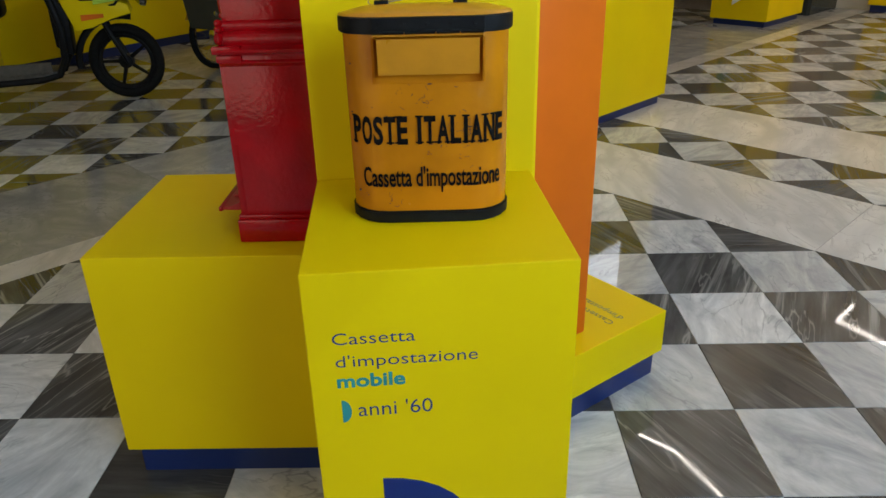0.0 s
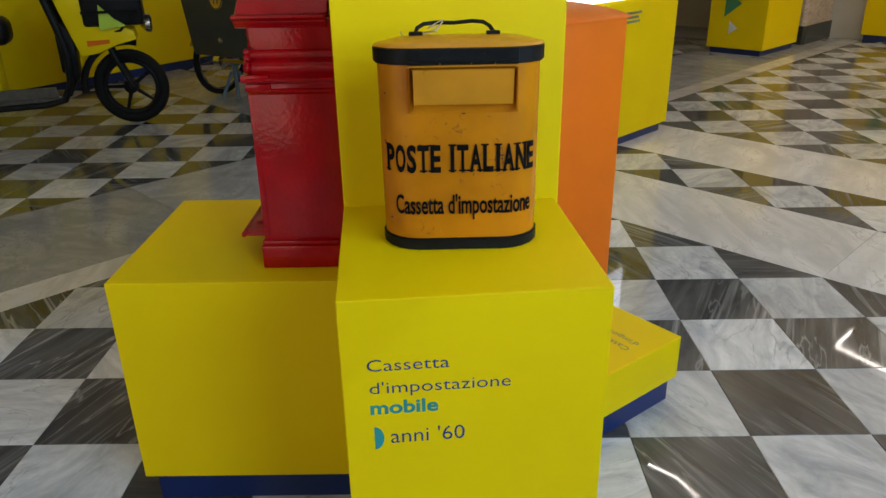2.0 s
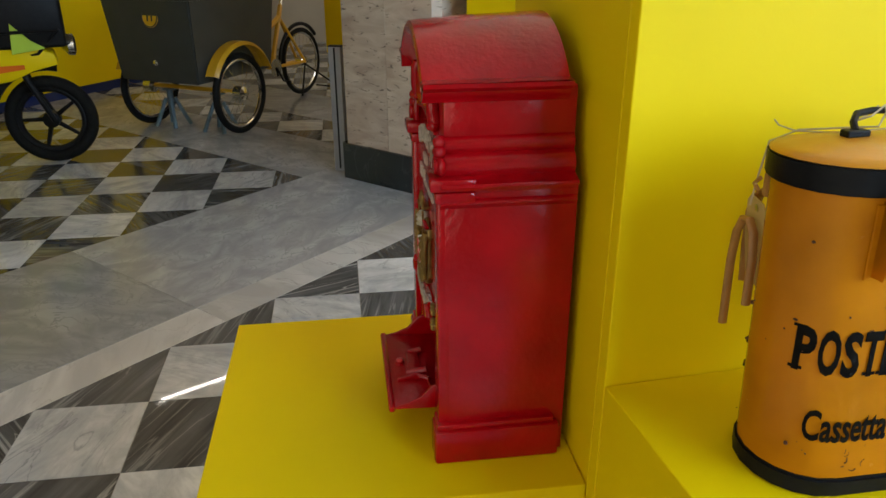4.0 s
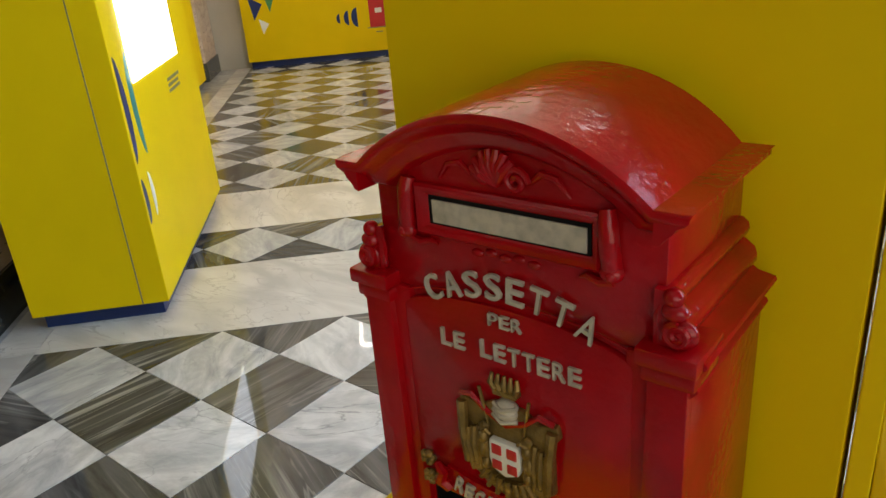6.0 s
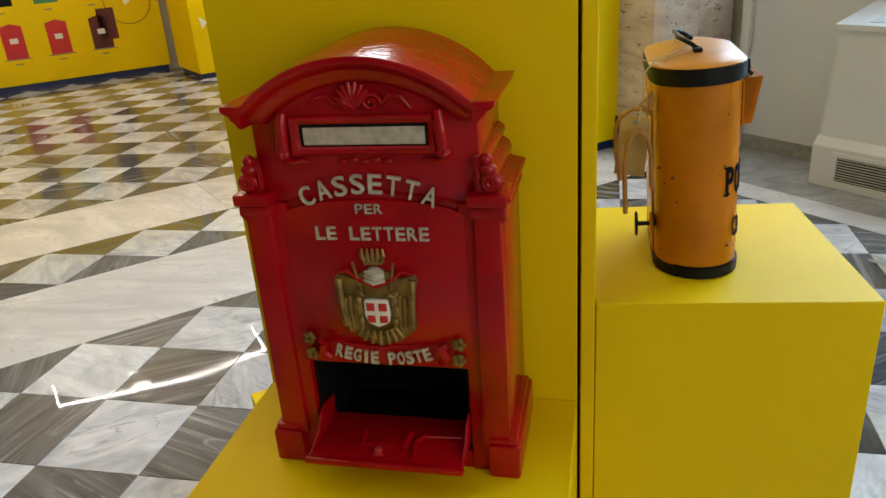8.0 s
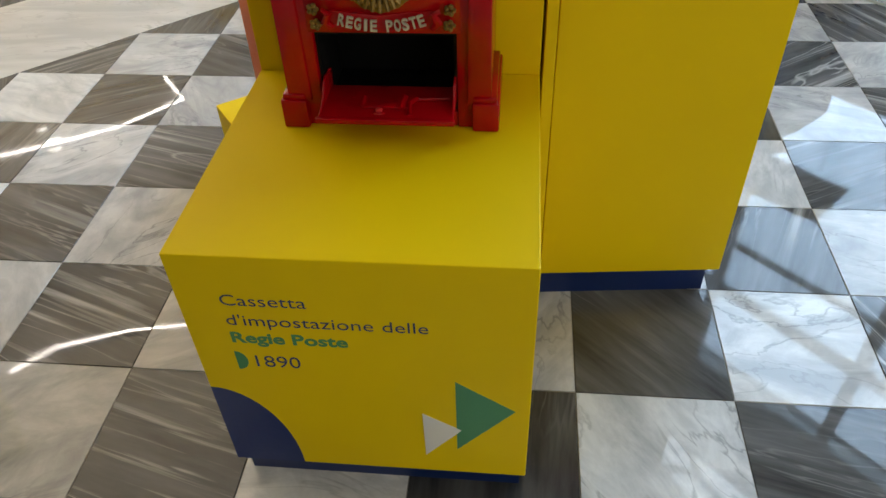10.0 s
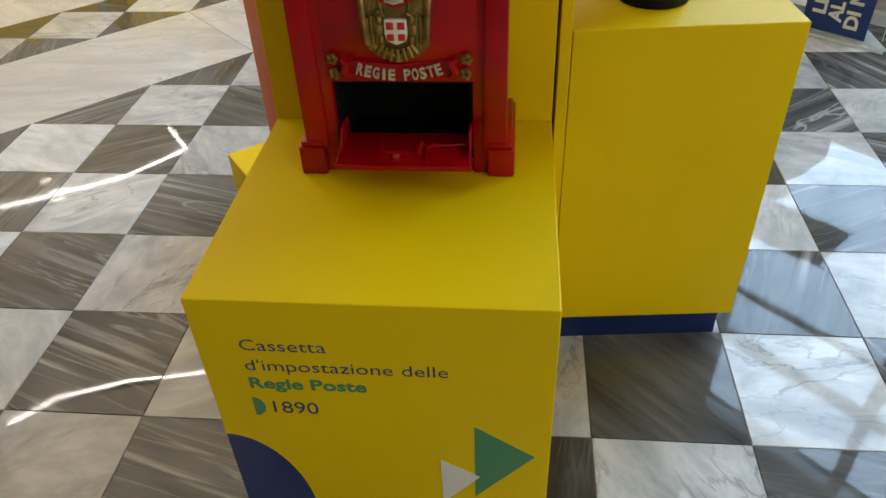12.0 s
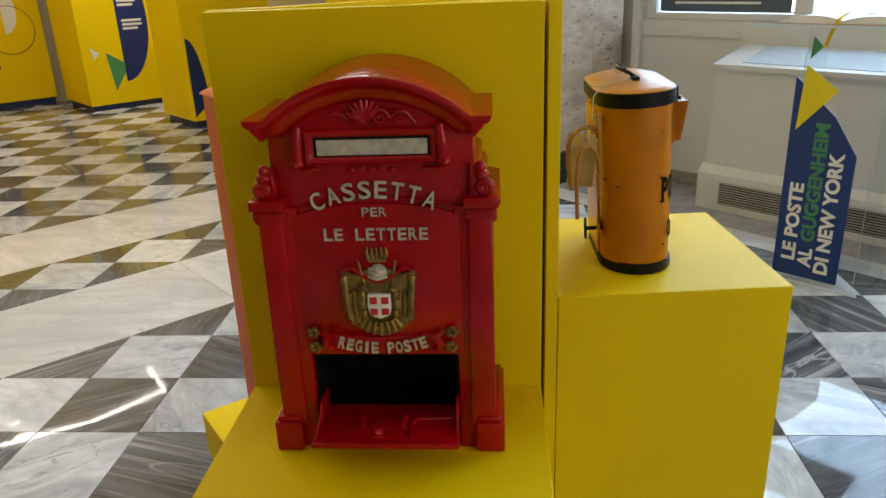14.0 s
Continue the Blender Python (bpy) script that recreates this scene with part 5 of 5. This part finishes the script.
for v in cs_.verts:
    if v.co.z > 0.6:
        v.co.x -= 0.025 if v.co.x > 0 else 0
part("casing", cs_, WALLPAINT, rc)
lw = plate([(-3.458, 0.0), (-3.03, 0.0), (-3.03, 0.25), (-3.076, 0.30), (-3.458, 0.30)], 0.0, 2.78, 0.003)
part("plinth", moved(lw, Matrix.Translation((0.822, 0, 0)) @ pose(0, 0, 0, 0, 0, 90)), WALLPAINT, rc)
tb_ = box(-1.92, 0.790, -3.458, -3.05, 0.936, 0.968)
ti_ = box(-1.6, 0.62, -3.42, -3.10, 0.968, 0.972)
for v in list(tb_.verts) + list(ti_.verts):
    if v.co.z > 0.95:
        v.co.z += 0.22 * (-3.05 - v.co.y)
part("top_board", tb_, WALLPAINT, rc, "painted top board sloping up to the wall")
part("top_inset", ti_, GLASSTOP, rc, "glass inset in the top, the sky's pale blue sheen in its colour")
fr = None
for bx in ((-1.2, 0.68, 0.20, 0.225), (-1.2, 0.68, 0.03, 0.05), (0.655, 0.68, 0.05, 0.20), (-1.2, -1.175, 0.05, 0.20)):
    fr = box(bx[0], bx[1], -3.03, -3.022, bx[2], bx[3], 0.002, fr)
part("vent_frame", fr, WALLPAINT, rc)
# no real gap: a black sheet colours in the shade between slats
part("vent_dark", box(-1.175, 0.655, -3.031, -3.0285, 0.05, 0.20), BLACK, rc, "black sheet painted for the shade behind the slats")
slat = mesh("slat", moved(box(-1.175, 0.655, -0.006, 0.002, -0.0035, 0.0035), Matrix()), GRILLE)
for k in range(9):
    o = new("slat", slat)
    o.parent = rc
    o.matrix_basis = Matrix.Translation((0, -3.026, 0.060 + 0.0165 * k))

# acrylic stand with an open book, and the printed blue sign in front of it
SGN = Matrix.Translation((1.533, -1.675, 0)) @ pose(0, 0, 0, 0, 0, -132)
st = thing("acrylic_stand", SGN @ pose(0, 0.02, 0), "clear acrylic lectern with a book on top, on marble floor", "book stand")
part("foot", box(-0.06, 0.46, -0.12, 0.34, 0.004, 0.020, 0.002), ACRYL, st)
for x in (0.03, 0.40):
    part("leg", box(x - 0.006, x + 0.006, 0.0, 0.26, 0.020, 1.285), ACRYL, st)
# light caught in the acrylic edges is painted as opaque pale strips
for bx in ((0.024, 0.027, -0.0005, 0.0, 0.02, 1.285), (0.403, 0.406, -0.0005, 0.0, 0.02, 1.285), (-0.24, 0.56, -0.1215, -0.1205, 1.287, 1.298), (-0.06, 0.46, -0.1215, -0.1205, 0.006, 0.018)):
    part("bright_edge", box(*bx), EDGE, st, "pale strip painted for the glint along the acrylic's cut edge")
part("top_plate", box(-0.24, 0.56, -0.12, 0.36, 1.285, 1.300, 0.002), ACRYL, st, "clear acrylic top plate")
for x, y in ((0.30, -0.10), (0.44, 0.30), (-0.03, 0.30)):
    part("rubber_pad", lathe([(0.012, 0.0), (0.012, 0.004)], 10, None, pose(x, y, 0)), STEEL, st)
SIGN_BLUE = material("sign_blue", (0.007, 0.036, 0.175), 0.45, vary=0.06)
sg = thing("printed_sign", SGN, "dark blue upright sign with white and green lettering", "sign")
part("board", plate([(0.0, 0.004), (0.327, 0.004), (0.330, 0.68), (0.21, 0.86), (0.0, 1.045)], 0.0, 0.008, 0.001), SIGN_BLUE, sg)
YINK = material("yellow_print", (0.80, 0.62, 0.01), 0.4)
vinyl("yellow_triangle", [(0.045, 1.105), (0.210, 0.99), (0.028, 0.78)], YINK, sg, -0.003)
vinyl("green_triangle", [(0.055, 1.24), (0.105, 1.19), (0.050, 1.13)], GREEN_INK, sg, 0.0135)
UP = pose(0, 0, 0, 0, -90, 0)
for body, x, z, wd, mt in (("LE POSTE", 0.105, 0.090, 0.42, WHITE_INK), ("AL", 0.190, 0.065, 0.105, WHITE_INK), ("GUGGENHEIM", 0.190, 0.205, 0.62, GREEN_INK), ("DI NEW YORK", 0.275, 0.045, 0.645, WHITE_INK)):
    bm = text_bm(body, 0.066, wd, 0.001, 0.0035)
    moved(bm, Matrix.Translation((x, -0.0012, z)) @ UP)
    part("lettering", bm, mt, sg)
bk = thing("open_book", SGN @ pose(0.20, 0.14, 1.300), "open book with white pages lying on the acrylic stand", "book")
for s in (-1, 1):
    pg = bmesh.new()
    rows_ = []
    for y in (-0.20, 0.20):
        rows_.append([pg.verts.new((s * 0.30 * k / 8, y, 0.004 + 0.035 * math.sin(math.pi * min(1, (k + 0.6) / 8.6)) ** 0.7)) for k in range(9)])
    for k in range(8):
        pg.faces.new((rows_[0][k], rows_[0][k + 1], rows_[1][k + 1], rows_[1][k]))
    r3 = bmesh.ops.extrude_face_region(pg, geom=pg.faces[:])
    for v in r3["geom"]:
        if isinstance(v, bmesh.types.BMVert):
            v.co.z = 0.002
    bmesh.ops.recalc_face_normals(pg, faces=pg.faces)
    part("page", pg, WHITE_INK, bk, smooth=True)
part("cover", box(-0.31, 0.31, -0.21, 0.21, 0.0, 0.0018), LEATHER, bk, "brown cover")
rib = bmesh.new()
pp = [(0.02, -0.10, 0.048), (0.0, -0.16, 0.052), (-0.02, -0.215, 0.03), (-0.04, -0.235, -0.03), (-0.06, -0.24, -0.10)]
va = [[rib.verts.new((x + dx, y, z)) for x, y, z in pp] for dx in (0.0, 0.018)]
for k in range(4):
    rib.faces.new((va[0][k], va[0][k + 1], va[1][k + 1], va[1][k]))
bmesh.ops.solidify(rib, geom=rib.faces[:], thickness=0.002)
part("ribbon", rib, YINK, bk, "yellow and blue ribbon marker")

# ---- aluminium profile beside the pillar ----
ap = thing("cable_post", pose(-1.262, 4.09, 0, 0, 0, -20), "grey aluminium upright profile standing beside the travertine pillar", "post")
part("profile", box(-0.045, 0.045, -0.03, 0.03, 0.0, 0.886, 0.004), STEEL2, ap)
# black strip on the face, colour in place of a groove's shade
part("groove", box(-0.006, 0.006, -0.0325, -0.0302, 0.02, 0.88), BLACK, ap)
part("end_cap", box(-0.047, 0.047, -0.032, 0.032, 0.886, 0.893, 0.002), BLACK, ap)

# ---- dim side hall: yellow walls, delivery tricycle, electric scooter ----
w2 = thing("display_wall", pose(-6.6, 3.28, 0, 0, 0, 57.7), "plain yellow exhibition wall with dark blue base in the side hall", "display wall")
part("body", box(0, 5.9, 0, 0.2, 0.10, 2.6, 0.004), YELLOW, w2)
part("kick_base", box(0.03, 5.87, 0.03, 0.2, 0, 0.10), BLUE, w2, "dark blue recessed base")
t6 = totem("display_totem", pose(-1.42, 9.72, 0, 0, 0, -45), 1.3, 0.4, 2.5, "tall yellow display totem at the back of the side hall")

TYRE = material("tyre_rubber", (0.009, 0.009, 0.008), 0.75, vary=0.3, scale=40, bump=0.2, spec=0.15)
CHROME = material("chrome", (0.62, 0.62, 0.60), 0.16, metal=1.0, vary=0.1)
SLATE = material("slate_painted_steel", (0.040, 0.043, 0.038), 0.38, vary=0.2, scale=5)
MUSTARD = material("mustard_enamel", (0.62, 0.33, 0.012), 0.32, vary=0.15, scale=8)
KRAFT = material("kraft_paper", (0.36, 0.20, 0.11), 0.8, vary=0.2, scale=12, bump=0.2, bscale=30)
STANDBLUE = material("blue_grey_steel", (0.10, 0.16, 0.19), 0.5, vary=0.3, scale=12)
DECK = material("worn_deck", (0.10, 0.085, 0.06), 0.6, vary=0.4, scale=20)


def wheel(name, parent, m, r, thick, spokes, rim_mat, hub_mat, cast=False):
    """A wheel about local x."""
    side = pose(0, 0, 0, 0, 90, 0)
    w = part(name, tube([(0, (r - thick) * math.cos(a), (r - thick) * math.sin(a)) for a in (2 * math.pi * k / 40 for k in range(40))], thick, 10, None, True), TYRE, parent, "black rubber tyre", m, smooth=True)
    part("rim", tube([(0, (r - 2.1 * thick) * math.cos(a), (r - 2.1 * thick) * math.sin(a)) for a in (2 * math.pi * k / 40 for k in range(40))], thick * 0.55, 8, None, True), rim_mat, w, smooth=True)
    part("hub", lathe([(0.02, -0.06), (0.06, -0.04), (0.06, 0.04), (0.02, 0.06)], 16, None, side), hub_mat, w, smooth=True)
    for k in range(spokes):
        a = 2 * math.pi * k / spokes
        p, q = (0.03, 0.03), (r - 2.2 * thick, 0.0)
        if cast:
            part("spoke", tube([(0, 0.03 * math.cos(a), 0.03 * math.sin(a)), (0, q[0] * math.cos(a), q[0] * math.sin(a))], [0.02, 0.013], 6), rim_mat, w, smooth=True)
        else:
            b = a + (0.5 if k % 2 else -0.5)
            part("spoke", tube([((0.03 if k % 4 < 2 else -0.03), 0.03 * math.cos(b), 0.03 * math.sin(b)), (0, q[0] * math.cos(a), q[0] * math.sin(a))], 0.0016, 4), CHROME, w)
    return w


TR = pose(-2.533, 5.624, 0, 0, 0, -31.1)
tr = thing("delivery_tricycle", TR, "old delivery tricycle with slate box and mustard frame on stands", "tricycle")
for s in (-1, 1):
    wheel("front_wheel", tr, Matrix.Translation((s * 0.500, 0, 0.345)), 0.345, 0.030, 24, CHROME, CHROME)
    fe = bmesh.new()
    arcs = []
    for dx in (-0.07, -0.045, 0.045, 0.07):
        drop = 0.03 if abs(dx) > 0.06 else 0
        arcs.append([fe.verts.new((s * 0.485 + dx, 0.04 + (0.425 - drop) * math.cos(radians(a)), 0.352 + (0.425 - drop) * math.sin(radians(a)))) for a in range(22, 160, 6)])
    for u, v in zip(arcs, arcs[1:]):
        for k in range(len(u) - 1):
            fe.faces.new((u[k], u[k + 1], v[k + 1], v[k]))
    bmesh.ops.recalc_face_normals(fe, faces=fe.faces)
    bmesh.ops.solidify(fe, geom=fe.faces[:], thickness=0.004)
    part("fender", fe, MUSTARD, tr, "rounded mustard yellow fender", smooth=True)
wheel("rear_wheel", tr, Matrix.Translation((0, 1.70, 0.352)), 0.35, 0.024, 24, CHROME, CHROME)
bx_ = bmesh.new()
lo = [bx_.verts.new(p) for p in ((-0.41, -0.40, 0.47), (0.41, -0.40, 0.47), (0.41, 0.60, 0.47), (-0.41, 0.60, 0.47))]
hi = [bx_.verts.new(p) for p in ((-0.46, -0.46, 1.14), (0.46, -0.46, 1.14), (0.46, 0.66, 1.14), (-0.46, 0.66, 1.14))]
bx_.faces.new(lo[::-1])
bx_.faces.new(hi)
for k in range(4):
    bx_.faces.new((lo[k], lo[(k + 1) % 4], hi[(k + 1) % 4], hi[k]))
bmesh.ops.bevel(bx_, geom=bx_.edges[:], offset=0.012, segments=2, affect='EDGES')
part("cargo_box", bx_, SLATE, tr, "dark slate steel cargo box", smooth=True)
part("box_rim", box(-0.47, 0.47, -0.47, 0.67, 1.14, 1.165, 0.005), SLATE, tr)
part("emblem", moved(lathe([(0.085, 0.0), (0.085, 0.006)], 24), Matrix.Translation((0.04, -0.443, 1.0)) @ pose(0, 0, 0, 85)), MUSTARD, tr, "round ochre emblem")
part("emblem_ring", moved(tube([(0.078 * math.cos(radians(a)), 0.078 * math.sin(radians(a)), 0.007) for a in range(0, 360, 15)], 0.005, 6, None, True), Matrix.Translation((0.04, -0.443, 1.0)) @ pose(0, 0, 0, 85)), SLATE, tr)
for dx in (-0.022, 0.022):
    part("emblem_bar", moved(box(dx - 0.008, dx + 0.008, -0.035, 0.035, 0.006, 0.008), Matrix.Translation((0.04, -0.443, 1.0)) @ pose(0, 0, 0, 85)), SLATE, tr)
part("reflector", moved(lathe([(0.028, 0.0), (0.022, 0.012), (0.008, 0.018)], 14), Matrix.Translation((0.0, -0.408, 0.63)) @ pose(0, 0, 0, 85)), CHROME, tr, "round chrome reflector")
for pts in ([(-0.40, -0.46, 1.165), (-0.40, -0.46, 1.27), (0.40, -0.46, 1.27), (0.40, -0.46, 1.165)], [(0.40, -0.46, 1.27), (0.40, 0.60, 1.27), (0.40, 0.60, 1.165)], [(-0.40, -0.46, 1.27), (-0.40, 0.60, 1.27), (-0.40, 0.60, 1.165)]):
    part("rail", tube(pts, 0.008, 6), MUSTARD, tr, smooth=True)
part("push_bar", tube([(-0.30, 0.68, 1.0), (-0.30, 0.82, 1.32), (0.30, 0.82, 1.32), (0.32, 0.70, 1.0)], 0.014, 8), BLACK, tr, "black push bar", smooth=True)
for pts, r in (([(0, 0.60, 0.52), (0, 1.17, 0.36)], 0.02), ([(0, 1.17, 0.36), (0, 1.40, 0.95)], 0.018), ([(0, 1.17, 0.36), (0.05, 1.70, 0.352)], 0.012), ([(0, 1.17, 0.36), (-0.05, 1.70, 0.352)], 0.012), ([(0, 1.36, 0.84), (0.05, 1.70, 0.352)], 0.011), ([(0, 1.36, 0.84), (-0.05, 1.70, 0.352)], 0.011), ([(0, 0.60, 0.62), (0, 1.0, 0.66), (0, 1.36, 0.84)], 0.02)):
    part("frame_tube", tube(pts, r * 1.35, 8), MUSTARD, tr, smooth=True)
part("axle", tube([(-0.46, 0, 0.352), (0.46, 0, 0.352)], 0.02, 8), MUSTARD, tr, smooth=True)
sd = blob(0, 1.55, 1.08, 0.09, 0.13, 0.045)
blob(0, 1.40, 1.075, 0.035, 0.11, 0.035, sd)
part("saddle", sd, BLACK, tr, "black leather saddle", smooth=True)
part("seat_post", tube([(0, 1.39, 0.93), (0, 1.44, 1.05)], 0.014, 8), CHROME, tr)
part("chain_ring", lathe([(0.09, -0.004), (0.09, 0.004)], 24, None, Matrix.Translation((0.05, 1.17, 0.36)) @ pose(0, 0, 0, 0, 90, 0)), CHROME, tr)
part("pedal_crank", tube([(0.06, 1.17, 0.36), (0.08, 1.24, 0.22), (0.17, 1.24, 0.22)], 0.010, 6), BLACK, tr)
rf = [(0, 1.70 + 0.39 * math.cos(radians(a)), 0.352 + 0.39 * math.sin(radians(a))) for a in range(40, 190, 10)]
part("rear_fender", tube(rf, 0.02, 6), BLACK, tr, smooth=True)
part("kick_stand", tube([(0.12, 1.50, 0.02), (0.06, 1.68, 0.33), (0.22, 2.1, 0.02), (-0.10, 2.12, 0.02)], 0.011, 6), BLACK, tr)
for x, y, sx, sy, sz, rz in ((-0.18, -0.05, 0.16, 0.24, 0.07, 8), (0.17, -0.12, 0.17, 0.22, 0.06, -6), (0.05, 0.22, 0.28, 0.14, 0.075, 3)):
    pk = thing("parcel", TR @ pose(x, y, 1.165, 0, 0, rz), "brown paper parcel lying on the cargo box", "parcel", "parcels on the tricycle")
    part("wrapping", box(-sx, sx, -sy, sy, 0, 2 * sz, 0.02, seg=3), KRAFT, pk, smooth=True)
    part("cord", tube([(0, -sy - 0.002, 0), (0, -sy - 0.002, 2 * sz + 0.002), (0, sy + 0.002, 2 * sz + 0.002), (0, sy + 0.002, 0)], 0.003, 5), STRING, pk)
for x in (-0.27, 0.27):
    ax = thing("axle_stand", TR @ pose(x, -0.02, 0), "blue grey steel axle stand under the tricycle", "axle stand", "axle stands")
    for dx, dy in ((-0.11, -0.10), (0.11, -0.10), (0.11, 0.10), (-0.11, 0.10)):
        part("leg", tube([(dx, dy, 0.0), (dx * 0.25, dy * 0.25, 0.25)], 0.018, 6), STANDBLUE, ax)
    part("column", tube([(0, 0, 0.18), (0, 0, 0.325)], 0.028, 8), STANDBLUE, ax)
    part("saddle_plate", box(-0.05, 0.05, -0.04, 0.04, 0.32, 0.335, 0.003), STANDBLUE, ax)

SC = pose(-3.41, 4.65, 0, 0, 0, 18)       # under the front wheel, heading along local x
sc_ = thing("electric_scooter", SC, "yellow and black electric delivery scooter standing on tiled floor", "scooter")
XW = pose(0, 0, 0, 0, 0, 90)
wheel("front_wheel", sc_, Matrix.Translation((0, 0, 0.325)) @ pose(0, 0, 0, 0, 0, 78), 0.325, 0.046, 5, BLACK, BLACK, True)
wheel("rear_wheel", sc_, Matrix.Translation((-1.42, 0, 0.30)) @ XW, 0.30, 0.050, 5, BLACK, BLACK, True)
for s in (-1, 1):
    part("fork_leg", tube([(0.02, s * 0.085, 0.33), (-0.10, s * 0.085, 0.62), (-0.16, s * 0.06, 0.80)], 0.022, 8), BLACK, sc_, smooth=True)
    part("frame_tube", tube([(-0.56, s * 0.13, 1.14), (-0.50, s * 0.14, 0.90), (-0.45, s * 0.15, 0.66), (-0.47, s * 0.15, 0.40), (-0.54, s * 0.15, 0.27), (-0.68, s * 0.15, 0.24), (-1.20, s * 0.15, 0.23), (-1.4, s * 0.13, 0.44)], 0.03, 8), BLACK, sc_, "thick black frame tube", smooth=True)
prof_ = [(0.12, 0.74), (-0.05, 0.70), (-0.20, 0.64), (-0.34, 0.62), (-0.40, 0.80), (-0.50, 1.16), (-0.30, 1.20), (-0.18, 0.92), (0.10, 0.82)]
part("leg_shield", plate(prof_, -0.14, 0.14, 0.012), YELLOW, sc_, "yellow front cowl", smooth=True)
part("shield_stripe", plate([(-0.28, 0.70), (-0.10, 0.72), (-0.10, 0.75), (-0.28, 0.75)], -0.146, -0.1405), ORANGE, sc_)
part("inner_shield", plate([(-0.40, 0.42), (-0.52, 0.50), (-0.52, 0.80), (-0.46, 0.90), (-0.38, 0.78)], -0.12, 0.12, 0.01), BLACK, sc_, smooth=True)
part("fender", tube([(0.385 * math.cos(radians(a)) - 0.0, 0, 0.325 + 0.385 * math.sin(radians(a))) for a in range(75, 190, 10)], 0.03, 6), BLACK, sc_, smooth=True)
part("headlight", moved(lathe([(0.03, -0.06), (0.075, -0.02), (0.08, 0.02), (0.05, 0.035)], 18), Matrix.Translation((0.22, 0, 0.86)) @ pose(0, 0, 0, 0, 90, 0)), CHROME, sc_, "round chrome headlight", smooth=True)
part("front_rack", tube([(-0.28, -0.2, 0.98), (0.16, -0.2, 0.98), (0.16, 0.2, 0.98), (-0.28, 0.2, 0.98)], 0.012, 6), BLACK, sc_)
part("front_rack", tube([(-0.20, -0.10, 0.80), (0.0, -0.14, 0.82), (0.14, -0.18, 0.97)], 0.011, 6), BLACK, sc_)
part("front_bag", box(-0.28, 0.20, -0.17, 0.17, 0.86, 1.25, 0.03, seg=3), BLACK, sc_, "black front bag", smooth=True)
HIVIS = material("high_visibility_fabric", (0.45, 0.62, 0.04), 0.7)
part("bag_flash", plate([(-0.16, 0.83), (0.06, 0.86), (-0.03, 0.92), (-0.14, 1.04)], -0.182, -0.171, 0.003), HIVIS, sc_, "bright yellow green fabric flash")
part("floorboard", box(-1.15, -0.55, -0.16, 0.16, 0.25, 0.31, 0.01), DECK, sc_, "worn grey footboard", smooth=True)
part("side_step", box(-1.05, -0.58, -0.20, -0.165, 0.30, 0.39, 0.008), DECK, sc_)
part("battery_box", box(-1.45, -1.00, -0.14, 0.14, 0.34, 0.74, 0.03, seg=3), YELLOW, sc_, smooth=True)
st_ = box(-1.62, -0.86, -0.15, 0.15, 0.74, 0.97, 0.08, seg=4)
part("seat", st_, BLACK, sc_, "rounded black seat", smooth=True)
part("seat_strut", tube([(-1.12, -0.12, 0.25), (-1.0, -0.12, 0.74)], 0.018, 6), BLACK, sc_)
